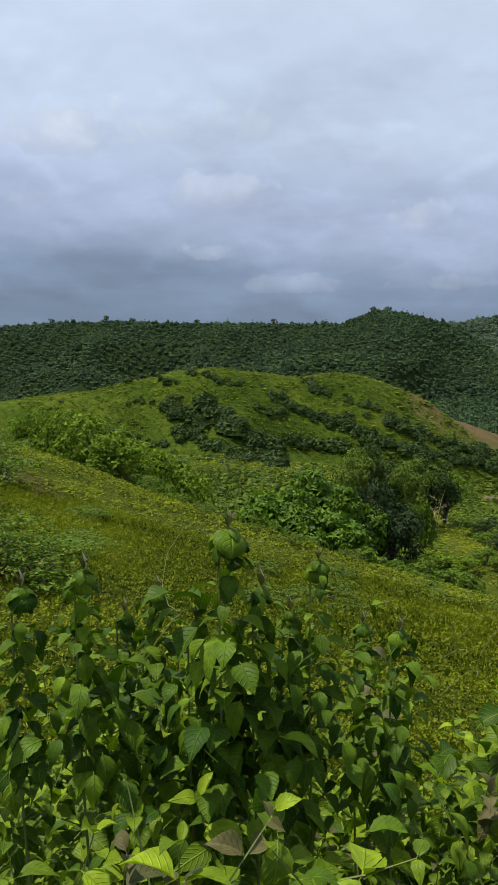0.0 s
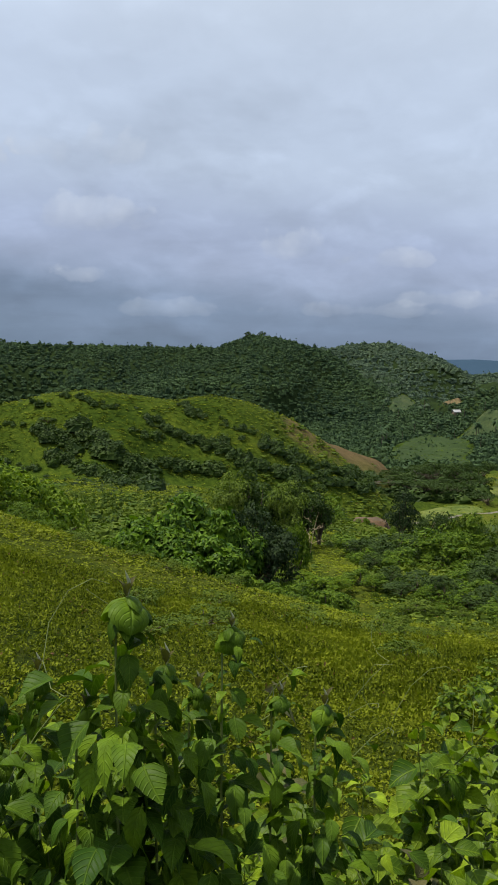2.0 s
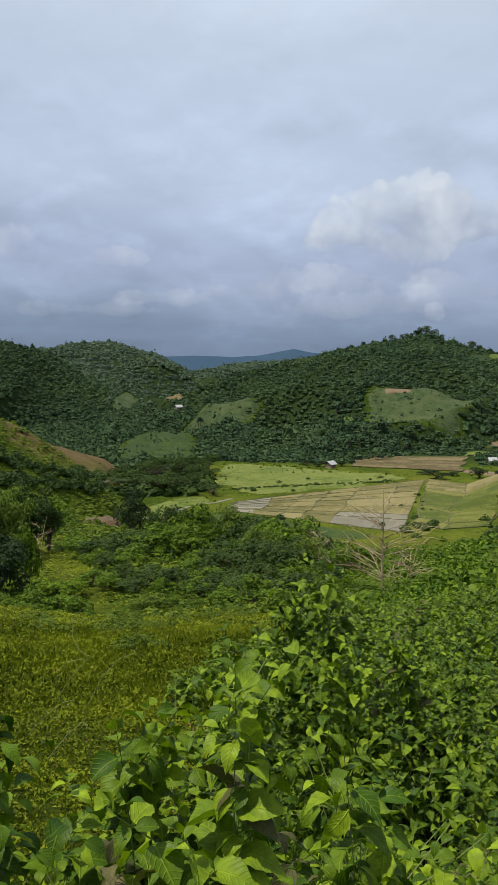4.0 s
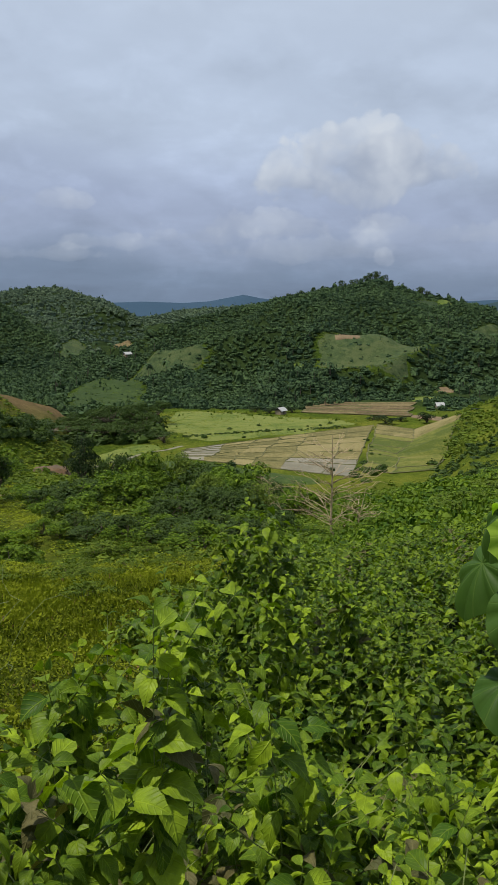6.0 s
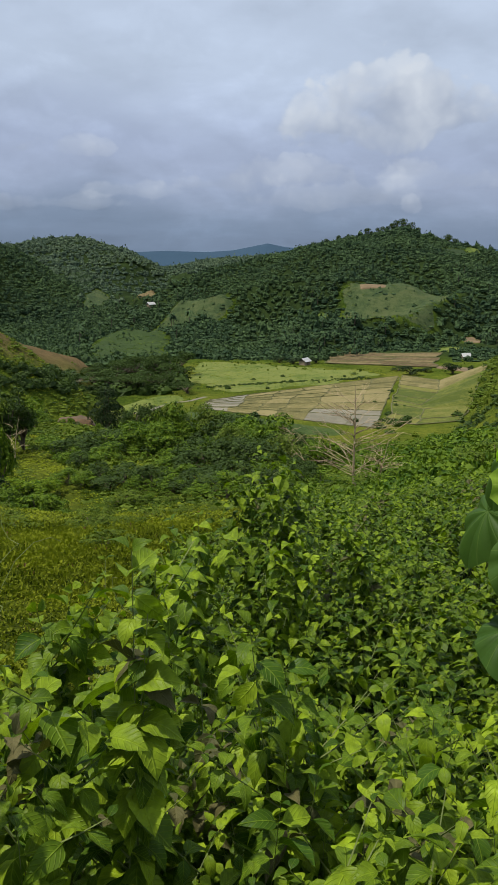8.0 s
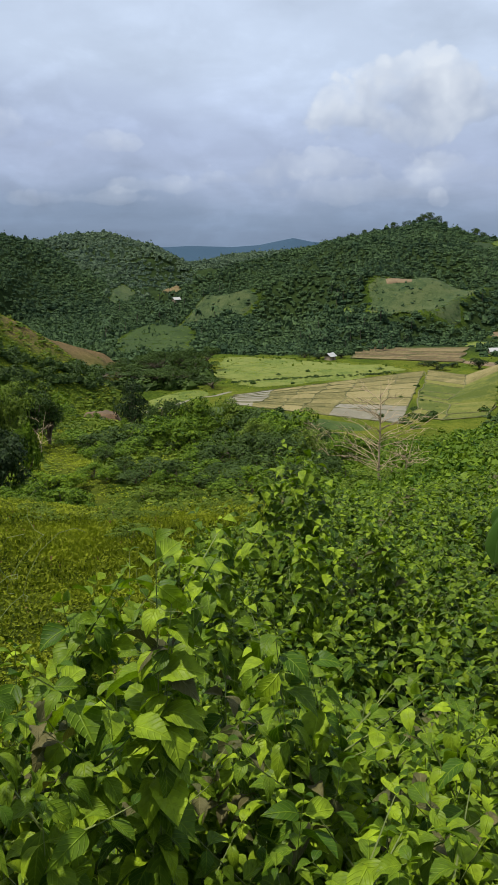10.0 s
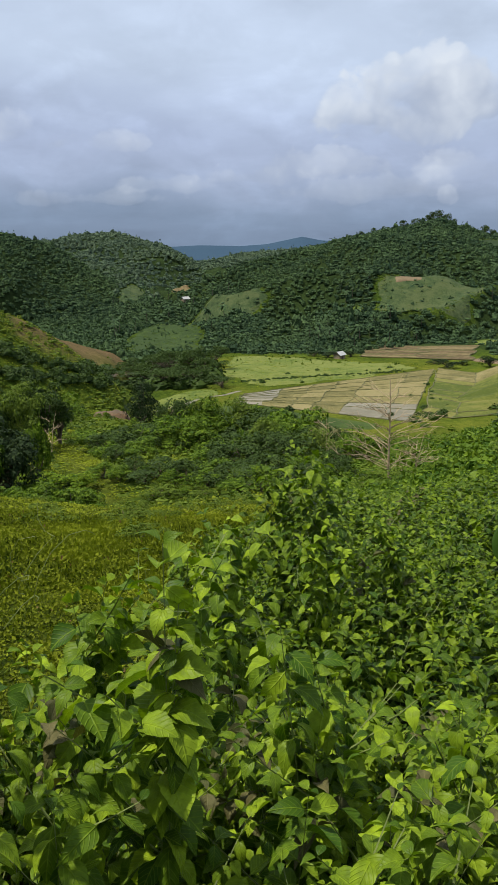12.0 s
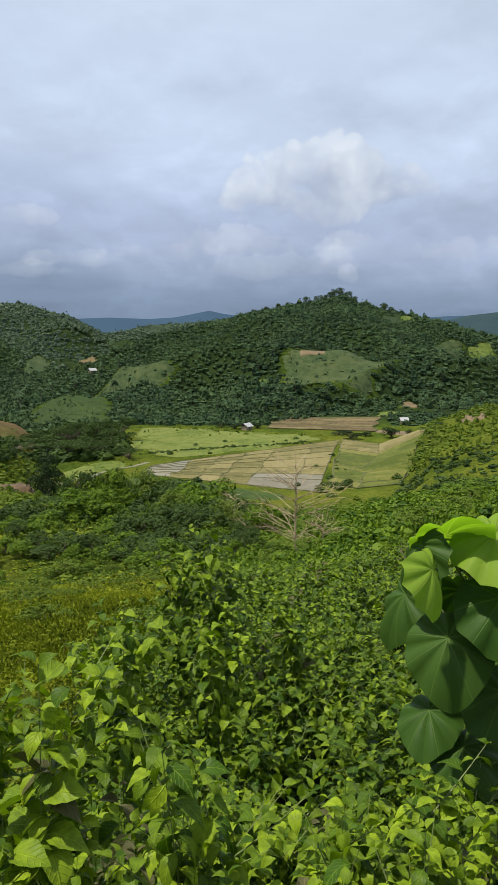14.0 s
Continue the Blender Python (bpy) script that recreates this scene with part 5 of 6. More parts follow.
growth("ground_cover", "rough grass over the near hill", "grass", TUFTS, x, y, 0.6 + 0.9 * rng.random(16000), 0.25 + 0.45 * rng.random(16000), LEAF_COVER)
b, r, x, y = scatter(6000, 0, 33, 24, 150)
keep = (rng.random(6000) < 0.85) & (np.abs(b - (13.0 - (r - 42) * 0.115)) > 1.3 * (r < 92) * (r > 40))
growth("low_scrub", "tangled green undergrowth over the middle slope", "scrub", CLUMPS, x[keep], y[keep], (0.5 + 1.2 * rng.random(keep.sum()) ** 2) * np.where(r[keep] < 52, 0.55, 1.0), (0.3 + 0.7 * rng.random(keep.sum())) * np.where(r[keep] < 52, 0.6, 1.0), LEAF_SCRUB)
b, r, x, y = scatter(2600, -17, 2, 36, 125)
keep = rng.random(2600) < 0.35 + 0.65 * (rolling(x, y, 16.0, 3, 37.0) > -0.1)
growth("low_scrub", "lush green creeper and scrub in the hollow", "scrub", CLUMPS, x[keep], y[keep], 0.6 + 1.8 * rng.random(keep.sum()) ** 2, 0.4 + 1.2 * rng.random(keep.sum()) ** 2, LEAF_SCRUB)
b, r, x, y = scatter(1900, 13, 47, 206, 400)
keep = (rng.random(1900) < 0.3 + 0.7 * (rolling(x, y, 24.0, 3, 39.0) > 0.1)) & ~((b > 22) & (b < 39.5) & (r > 225) & (r < 345)) & ~((b > 30) & (b < 39) & (r > 355))
growth("field_scrub", "scattered low bushes and rank grass on the valley floor", "scrub", CLUMPS, x[keep], y[keep], 0.7 + 2.4 * rng.random(keep.sum()) ** 3, 0.3 + 1.4 * rng.random(keep.sum()) ** 3, LEAF_SCRUB)
b, r, x, y = scatter(1500, 5.5, 16.8, 150, 265)
keep = rng.random(1500) < 0.35 + 0.6 * (rolling(x, y, 20.0, 3, 43.0) > -0.05)
growth("low_scrub", "dark green scrub thickening toward the foot of the hill", "scrub", CLUMPS, x[keep], y[keep], 0.9 + 2.4 * rng.random(keep.sum()) ** 2, 0.5 + 1.5 * rng.random(keep.sum()) ** 2, LEAF_SCRUB)
b, r, x, y = scatter(260, 10.5, 19.5, 112, 129)
growth("low_scrub", "patchy scrub at the foot of the earth bank", "scrub", CLUMPS, x, y, 0.5 + 1.2 * rng.random(260), 0.3 + 0.9 * rng.random(260) ** 2, LEAF_SCRUB)
b, r, x, y = scatter(1500, 40.5, 53, 250, 345)
growth("side_hill_scrub", "patchy green scrub over the grassy side hill", "scrub", CLUMPS, x, y, 0.8 + 3.4 * rng.random(1500) ** 2.5, 0.5 + 2.4 * rng.random(1500) ** 2.5, LEAF_SCRUB)
b, r, x, y = scatter(1300, 40, 54, 110, 255)
growth("side_hill_scrub", "rough bushes over the slope below the side hill", "scrub", CLUMPS, x, y, 1.2 + 2.6 * rng.random(1300) ** 2, 0.7 + 1.8 * rng.random(1300) ** 2, LEAF_DARK)
b, r, x, y = scatter(4200, 28, 51, 18, 95)
growth("low_scrub", "thick bright green creeper over the rounded shoulder", "scrub", CLUMPS, x, y, (0.4 + 0.9 * rng.random(4200) ** 2) * np.where(r < 42, 0.65, 1.0), 0.3 + 0.6 * rng.random(4200), LEAF_BUSH)


def edge_of_cover(r):
    return np.interp(r, [4.0, 8.0, 15.0, 16.0, 34.0], [18.0, 23.0, 28.0, 30.0, 30.0])


for n_, r0, r1, small, label in ((34000, 3.4, 15, 0.036, "small-leaved creeping plants close over the near slope"), (26000, 15, 34, 0.07, "creeping plants and grass over the near slope")):
    b, r, x, y = scatter(n_, -26, 30, r0, r1)
    lush = rolling(x, y, 2.4, 3, 55.0)
    bare = (rolling(x, y, 2.6, 3, 61.0) > 0.45) & (b < -9) & (r < 20) & (r > 8)
    keep = ~bare & (rng.random(n_) < 0.85 + 0.4 * lush) & (b < edge_of_cover(r))
    k = keep.sum()
    growth("ground_cover", label, "ground cover", TUFTS, x[keep], y[keep], (small + 2 * small * rng.random(k)) * (1 + 0.4 * np.clip(lush[keep], 0, 1)), 0.07 + 0.11 * rng.random(k) ** 2 + 0.12 * np.clip(lush[keep], 0, 1), LEAF_COVER)

b, r, x, y = scatter(4500, -4, 32, 34, 100)
growth("ground_cover", "coarse grass and creepers over the hollow", "ground cover", TUFTS, x, y, 0.25 + 0.45 * rng.random(4500), 0.12 + 0.3 * rng.random(4500) ** 2, LEAF_COVER)

b, r, x, y = scatter(1500, 7.0, 14.5, 38, 92)
growth("ground_cover", "pale grass along the worn slope", "grass", TUFTS, x, y, 0.25 + 0.4 * rng.random(1500), 0.12 + 0.2 * rng.random(1500), LEAF_COVER)

# ---- valley floor ----
b, r, x, y = scatter(9000, 14.5, 36, 236, 390)
keep = np.zeros(len(b), bool)
for p in PATCHES:
    if p.name == "meadow":
        keep |= p.inside(x, y) < 0.97
keep &= rng.random(len(b)) < 0.45 + 0.6 * rolling(x, y, 14.0, 3, 71.0)
growth("meadow_grass", "uneven tussocks of long grass over the meadow", "grass", TUFTS, x[keep], y[keep], 0.7 + 1.3 * rng.random(keep.sum()), 0.25 + 0.5 * rng.random(keep.sum()) ** 2, LEAF_COVER)

rng = np.random.default_rng(23)


def floor_at(bearing, far, up=0.0):
    x, y, _ = outward(bearing, far)
    return np.array([x, y, float(ground_height(np.array([x]), np.array([y]))[0]) + up])


def field(name, label, corners, along, across, choose, bund=0.5, up=0.10, bow=0.0, bund_mat=BUND):
    """A field of plots between low bunds, on four corners given by bearing and distance."""
    P = [floor_at(*c) for c in corners]
    level = max(p[2] for p in P) + up

    def spot(u, v):
        p = P[0] * (1 - u) * (1 - v) + P[1] * u * (1 - v) + P[2] * u * v + P[3] * (1 - u) * v
        p = p + (P[3] - P[0]) * bow * math.sin(math.pi * u)
        return np.array([p[0], p[1], float(ground_height(p[0:1], p[1:2])[0]) + up])

    base = thing(name, Vector(spot(0.5, 0.5)), label, "field", kind="structure")
    o = np.array(base.location)
    us = np.linspace(0, 1, along + 1) + np.r_[0, rng.uniform(-0.3, 0.3, along - 1) / along, 0]
    vs = np.linspace(0, 1, across + 1) + np.r_[0, rng.uniform(-0.3, 0.3, across - 1) / across, 0]
    knots = np.array([[spot(np.clip(u + (rng.uniform(-0.15, 0.15) / along if 0 < j < across else 0), 0, 1), v) for u in us] for j, v in enumerate(vs)])
    bunds = []
    for j in range(across + 1):
        for i in range(along):
            bunds.append((knots[j, i], knots[j, i + 1]))
    for i in range(along + 1):
        for j in range(across):
            if rng.random() < 0.85 or i in (0, along):
                bunds.append((knots[j, i], knots[j + 1, i]))
    pieces = []
    wavy = []
    for p, q in bunds:
        s4 = np.linspace(0, 1, 5)
        line = p + (q - p) * s4[:, None]
        line[1:4, :2] += rng.normal(size=(3, 2)) * 0.35
        line[:, 2] = ground_height(line[:, 0], line[:, 1]) + up
        wavy += list(zip(line[:-1], line[1:]))
    for p, q in wavy:
        d = (q - p)[:2] / max(np.linalg.norm((q - p)[:2]), 1e-6)
        s = np.array([-d[1], d[0], 0]) * bund * rng.uniform(0.5, 0.95)
        h = np.array([0, 0, rng.uniform(0.12, 0.26)])
        a_, b_ = p - o, q - o
        v = np.array([a_ - s, a_ + s, b_ + s, b_ - s, a_ - s * 0.4 + h, a_ + s * 0.4 + h, b_ + s * 0.4 + h, b_ - s * 0.4 + h])
        f = np.array([[4, 5, 6, 7], [0, 3, 7, 4], [1, 5, 6, 2], [0, 4, 5, 1], [3, 2, 6, 7]])
        pieces.append((v, f, np.zeros((8, 2))))
    v, f, u = joined(pieces)
    part("bund", mesh_of("bund", v, f, bund_mat), base, "low earth and grass bunds")
    for j in range(across):
        for i in range(along):
            q = np.array([knots[j, i], knots[j, i + 1], knots[j + 1, i + 1], knots[j + 1, i]]) - o
            c = q.mean(0)
            q = c + (q - c) * 0.995
            v = np.concatenate([q + [0, 0, 0.03], q - [0, 0, 0.5]])
            fcs = np.array([[0, 1, 2, 3], [0, 4, 5, 1], [1, 5, 6, 2], [2, 6, 7, 3], [3, 7, 4, 0]])
            part("plot", mesh_of("plot", v, fcs, choose(i / max(1, along - 1), j / max(1, across - 1))), base)
    return base


field("rice_paddy", "harvested straw-coloured rice paddies, some under water", [(21.8, 262), (34.4, 231), (35.9, 336), (22.6, 277)], 6, 7, lambda u, v: FLOODED if (u < 0.2) or (u > 0.7 and v < 0.25) else STUBBLE, 0.2)
field("ploughed_field", "brown ploughed field with low furrows", [(30.9, 373), (38.5, 364), (38.8, 418), (31.3, 408)], 2, 7, lambda u, v: PLOUGH, 0.3, 0.35)
field("rice_terrace", "green terraces of young rice", [(35.2, 247), (40.2, 246), (42.2, 334), (36.2, 337)], 2, 8, lambda u, v: YOUNG if v < 0.75 else STUBBLE, 0.3, 0.2, bow=-0.10)

# river bed showing between the trees
bed = [floor_at(b_, r_, 0.06) for b_, r_ in ((15.4, 241), (16.8, 254), (18.4, 260), (19.6, 272), (21.2, 276), (22.4, 284))]
v = np.array([p + s for p in bed for s in (np.array([-0.5, 0.7, 0]), np.array([0.5, -0.7, 0]))])
f = np.array([[2 * i, 2 * i + 1, 2 * i + 3, 2 * i + 2] for i in range(len(bed) - 1)])
tagged(new("stream", mesh_of("stream", v, f, rough_stuff("gravel", [(0.09, 0.088, 0.06), (0.19, 0.175, 0.13)], 0.5, 0.8, 0.4))), "pale gravelly stream bed", "stream", kind="structure")


def hut(bearing, far, wide, deep, tall, turn, roof_mat, label):
    at = on_ground(bearing, far)
    t = thing("hut", at, label, "hut", "huts in the valley")
    t.rotation_euler = (0, 0, radians(turn))
    x, y, e, top = wide / 2, deep / 2, tall * 0.6, tall
    v = np.array([(-x, -y, -0.5), (x, -y, -0.5), (x, y, -0.5), (-x, y, -0.5), (-x, -y, e), (x, -y, e), (x, y, e), (-x, y, e)])
    part("wall", mesh_of("wall", v, np.array([[0, 1, 5, 4], [1, 2, 6, 5], [2, 3, 7, 6], [3, 0, 4, 7]]), WALL), t)
    X, Y = x + 0.5, y + 0.6
    v = np.array([(-X, -Y, e - 0.25), (X, -Y, e - 0.25), (X, 0, top), (-X, 0, top), (-X, Y, e - 0.25), (X, Y, e - 0.25)])
    v = np.concatenate([v, v - [0, 0, 0.12]])
    part("roof", mesh_of("roof", v, np.array([[0, 1, 2, 3], [3, 2, 5, 4], [6, 9, 8, 7], [9, 10, 11, 8], [0, 6, 7, 1], [4, 5, 11, 10]]), roof_mat), t)
    d = np.array([(-0.45, -y - 0.03, -0.3), (0.45, -y - 0.03, -0.3), (0.45, -y - 0.03, e * 0.85), (-0.45, -y - 0.03, e * 0.85)])
    d = np.concatenate([d, d + [0, 0.06, 0]])
    part("door", mesh_of("door", d, np.array([[0, 1, 2, 3], [4, 7, 6, 5], [0, 3, 7, 4], [1, 5, 6, 2]]), BARK), t, "dark plank door")


hut(29.4, 368, 4.0, 3.4, 3.2, 25, ROOF, "small hut with a pale sheet-metal roof")
hut(40.4, 395, 3.4, 3.0, 3.2, -20, ROOF, "small hut with a weathered metal roof")
hut(18.7, 560, 4.5, 3.6, 3.4, 10, ROOF, "pale-roofed hut among the palms")
hut(16.3, 352, 4.0, 3.5, 3.6, 30, ROOF, "little pale-roofed shelter under the trees")


def bare_tree(name, bearing, far, height, n_limbs, label, lean=0.0):
    t = thing(name, on_ground(bearing, far), label, "bare tree")
    trunk = [(lean * s * s, 0.03 * math.sin(s * 7), height * (s * 1.04 - 0.04)) for s in np.linspace(0, 1, 8)]
    v, f, u = tube(trunk, np.linspace(0.048, 0.008, 8) * height / 3.6, 6)
    part("trunk", mesh_of("trunk", v, f, DRY), t)
    for k in range(n_limbs):
        h0 = height * rng.uniform(0.12, 0.85)
        a = rng.random() * 6.283
        reach = (height - h0 * 0.6) * rng.uniform(0.3, 0.62)
        pieces = []
        pts = [np.array([0, 0, h0]) + np.array([math.cos(a) * reach * s, math.sin(a) * reach * s, reach * (0.62 * s - 0.3 * s * s) + 0.04 * math.sin(9 * s + k)]) for s in np.linspace(0, 1, 6)]
        pieces.append(tube(pts, np.linspace(0.022, 0.007, 6), 4))
        for q in range(5):
            p = pts[rng.integers(2, 6)]
            b2 = a + rng.normal() * 0.9
            l = reach * rng.uniform(0.25, 0.5)
            pieces.append(tube([p, p + np.array([math.cos(b2) * l * 0.5, math.sin(b2) * l * 0.5, l * 0.35]), p + np.array([math.cos(b2) * l, math.sin(b2) * l, l * rng.uniform(0.1, 0.8)])], [0.010, 0.008, 0.005], 3))
        v, f, u = joined(pieces)
        part("branch", mesh_of("branch", v, f, DRY), t)
    return t


bare_tree("bare_tree", 33.1, 40, 5.4, 42, "leafless pale tree with thin spreading branches")
bare_tree("bare_tree", 35.0, 39, 2.4, 18, "low leafless bush of pale twigs", 0.5)
bare_tree("bare_tree", 28.6, 60, 3.2, 22, "whitish dead bush above the paddies")
bare_tree("bare_tree", 9.0, 68, 4.0, 8, "thin leafless pole of a tree beyond the thicket", 0.6)


def banana_leaf(parent, base, bearing, length, wide, rise, bend):
    n = 9
    a = radians(bearing)
    out, side = np.array([math.sin(a), math.cos(a), 0]), np.array([math.cos(a), -math.sin(a), 0])
    s = np.linspace(0, 1, n)
    mid = np.array([np.array(base) + out * length * (q * math.cos(radians(rise))) + np.array([0, 0, length * (q * math.sin(radians(rise)) - bend * q * q)]) for q in s])
    w = wide / 2 * np.array([0.05, 0.7, 1.0, 1.05, 1.0, 0.95, 0.85, 0.6, 0.03])
    v = np.concatenate([mid + side * w[:, None] + np.array([0, 0, -0.18]) * w[:, None] * 2, mid, mid - side * w[:, None] + np.array([0, 0, -0.18]) * w[:, None] * 2])
    f = np.array([[i, i + 1, n + i + 1, n + i] for i in range(n - 1)] + [[n + i, n + i + 1, 2 * n + i + 1, 2 * n + i] for i in range(n - 1)])
    uv = np.concatenate([np.stack([s, s * 0 + k], 1) for k in (0.0, 0.5, 1.0)])
    part("leaf", mesh_of("leaf", v, f, LEAF_NEAR, uv), parent)


for b_, r_, h in ((1.0, 41, 1.9), (2.2, 41.5, 1.6), (-1.6, 40.5, 1.3)):
    plant = thing("banana_plant", on_ground(b_, r_), "young banana plant with broad drooping leaves", "banana plant", "bananas by the thicket")
    v, f, u = tube([(0, 0, -0.2), (0.03, 0, h * 0.5), (0, 0.03, h)], [0.11, 0.09, 0.05], 7)
    part("stem", mesh_of("stem", v, f, STEM), plant)
    for k in range(7):
        banana_leaf(plant, (0, 0, h * 0.95), k * 51 + rng.uniform(-15, 15), rng.uniform(1.2, 1.8), rng.uniform(0.38, 0.5), rng.uniform(35, 75), rng.uniform(0.45, 0.9))


# ---- the shrubs round the viewpoint ----
rng = np.random.default_rng(24)
LEAF_HALF = [blade(8, 0.64, 0.32, 0.20, 0.03, 0.06), blade(8, 0.56, 0.52, 0.14, 0.03, -0.12), blade(8, 0.72, 0.15, 0.28, 0.02, 0.14), blade(8, 0.58, 0.75, 0.1, 0.03, -0.05), blade(8, 0.48, 0.2, 0.34, 0.03, 0.16)]


def plant_leaves(base, top, length, gap, bare, branches):
    """Stem lines and leaf poses (place, along, normal, length, youth) of one upright plant with leaves in crossed pairs."""
    base, top = np.array(base, float), np.array(top, float)
    tall = np.linalg.norm(top - base)
    bow = rng.normal(size=3) * np.array([0.05, 0.05, 0.0]) * tall
    stems, leaves = [], []

    def run(a, c, bend, start, size, thick):
        long_ = np.linalg.norm(c - a)
        s = np.linspace(0, 1, 7)
        pts = a + (c - a) * s[:, None] + bend * (np.sin(s * np.pi))[:, None]
        stems.append((pts[::2], np.linspace(thick, thick * 0.35, 4)))
        n = max(2, int(long_ * (1 - start) / gap))
        turn = rng.random() * 6.283
        for k in range(n + 1):
            q = start + (1 - start) * k / n
            p = np.array([np.interp(q, s, pts[:, i]) for i in range(3)])
            young = max(0.0, 1 - (n - k) / 1.6)
            for side in (0, 1):
                a_ = turn + k * 1.5708 + side * 3.1416 + rng.normal() * 0.3
                lift = rng.uniform(-0.85, 0.3) + 0.8 * young
                along = np.array([math.cos(a_), math.sin(a_), lift])
                normal = np.array([0.45 * math.cos(a_), 0.45 * math.sin(a_), 1.0]) + rng.normal(size=3) * 0.3
                l = size * rng.uniform(0.55, 1.3) * (1 - 0.5 * young)
                leaves.append((p, along, normal, l, young))
        return pts

    pts = run(base, top, bow, bare, length, 0.0014 + 0.0008 * tall)
    for k in range(branches):
        q = rng.uniform(0.45, 0.92)
        p = np.array([np.interp(q, np.linspace(0, 1, 7), pts[:, i]) for i in range(3)])
        a_ = rng.random() * 6.283
        l = min(0.26, tall * rng.uniform(0.14, 0.26))
        run(p, p + np.array([math.cos(a_) * l * 0.75, math.sin(a_) * l * 0.75, l * rng.uniform(0.5, 0.95)]), np.array([0, 0, -0.03]) * l, 0.25, length * 0.85, 0.0024)
    return stems, leaves


LOOSE = {"left": 290}
LOOSE_MESH = [mesh_of("leaf", *LEAF_FINE[k][:2], LEAF_NEAR, LEAF_FINE[k][2], True) for k in range(4)]


def shrub(plants, label, fine, group, loose=0):
    """One shrub of several upright stems. plants: base, top, leaf length, gap between pairs, bare share of stem, side branches."""
    at = np.mean([p[0] for p in plants], 0)
    t = thing("shrub", Vector(at), label, "shrub", group)
    stems, old, young = [], [], []
    for p in plants:
        st, lv = plant_leaves(*p)
        stems += [tube(q - at, r, 3) for q, r in st]
        purple = rng.random() < (0.07 if len(fine) > 2 else 0.015)
        for leaf in lv:
            if purple and leaf[4] > 0.3:
                young.append((*leaf[:3], leaf[3] * 1.35, leaf[4]))
            else:
                old.append(leaf)
    v, f, u = joined(stems)
    part("stem", mesh_of("stem", v, f, STEM), t, kind="stuff")
    old.sort(key=lambda q: -q[0][2])
    apart = min(loose, LOOSE["left"])
    LOOSE["left"] -= apart
    for leaf in [old.pop(2 * k) for k in range(apart)]:
        m = frames_of(leaf[1][None], leaf[2][None])[0]
        o = part("leaf", LOOSE_MESH[rng.integers(4)], t)
        o.matrix_basis = Matrix.Translation(Vector(leaf[0] - at)) @ Matrix(m.tolist()).to_4x4() @ Matrix.Scale(float(leaf[3]), 4)

    def mass(leaves, shapes):
        which = rng.integers(len(shapes), size=len(leaves))
        P, A, N, S = (np.array([q[i] for q in leaves]) for i in range(4))
        T = frames_of(A, N)
        return joined([spread(shapes[k], T[which == k], P[which == k] - at, S[which == k]) for k in range(len(shapes)) if (which == k).any()])

    v, f, u = mass(old, fine)
    part("foliage", mesh_of("foliage", v, f, LEAF_NEAR if len(fine) > 2 else LEAF_SLOPE, u, len(fine) > 2), t, kind="stuff")
    if young:
        v, f, u = mass(young, fine)
        part("shoot_tip", mesh_of("shoot_tip", v, f, LEAF_TIP, u), t, "purplish young leaves at the tips", "stuff")
    return t


def cover_height(b, r):
    """How high the shrubs stand over the ground."""
    left = np.interp(r, [0.5, 1.1, 1.6, 2.2, 2.9], [0.96, 1.06, 0.98, 0.50, 0.0])
    right = np.interp(r, [0.5, 1.0, 1.6, 2.1, 2.6, 4.7, 9.0, 14.0], [0.85, 0.85, 0.85, 0.62, 0.52, 0.62, 0.6, 0.5])
    mid = np.interp(r, [0.5, 1.2, 1.8, 2.4, 3.2], [0.96, 0.97, 0.85, 0.45, 0.35])
    w = np.clip((b - 8) / 8, 0, 1)
    h = left * (1 - w) + mid * w
    w = np.clip((b - 22) / 7, 0, 1)
    return h * (1 - w) + right * w


def edge(r):
    """The bearing at which the tall growth begins, beyond the first bush."""
    return np.interp(r, [2.4, 3.0, 4.0, 8.0, 15.0], [-40.0, 13.0, 16.0, 22.0, 27.0])


def plant_at(b, r, height, length, gap, branches, bare=0.3):
    p = on_ground(b, r)
    lean = rng.normal(size=2) * 0.07 * height
    return ((p.x, p.y, p.z - 0.03), (p.x + lean[0], p.y + lean[1], p.z + height), length, gap, bare, branches)


def cells(b0, b1, r0, r1, step):
    """Places on an uneven grid over a stretch of the plan."""
    out = []
    r = r0
    while r < r1:
        n = max(1, int(radians(b1 - b0) * r / step))
        for k in range(n):
            out.append((b0 + (b1 - b0) * (k + rng.uniform(0.1, 0.9)) / n, r + step * rng.uniform(-0.35, 0.35)))
        r += step
    return out


def fill(b0, b1, r0, r1, step, per, length, gap, branches, fine, label, group, loose, wild=0.2):
    """Shrubs side by side over a stretch of the plan, each of several stems."""
    for b, r in cells(b0, b1, r0, r1, step):
        h0 = float(cover_height(b, r))
        if b < edge(r) or h0 < 0.2:
            continue
        plants = []
        for k in range(per):
            a_, d = rng.random() * 6.283, step * 0.62 * rng.random() ** 0.5
            p = on_ground(b, r)
            bb, rr = polar(np.array(p.x + d * math.cos(a_)), np.array(p.y + d * math.sin(a_)))
            h = max(0.25, float(cover_height(bb, rr)) * (1 + wild * max(-1.5, min(1.0, rng.normal()))))
            plants.append(plant_at(float(bb), max(0.5, float(rr)), h, length, gap, branches, 0.3))
        shrub(plants, label, fine, group, loose)


NEAR_LABEL = "leafy green shrub with toothed pointed leaves and purplish tips"
FAR_LABEL = "green shrub in the dense thicket falling down the slope"
fill(-28, 60, 0.62, 2.45, 0.30, 7, 0.064, 0.038, 4, LEAF_HALF, NEAR_LABEL, "shrubs round the viewpoint", 7, 0.17)
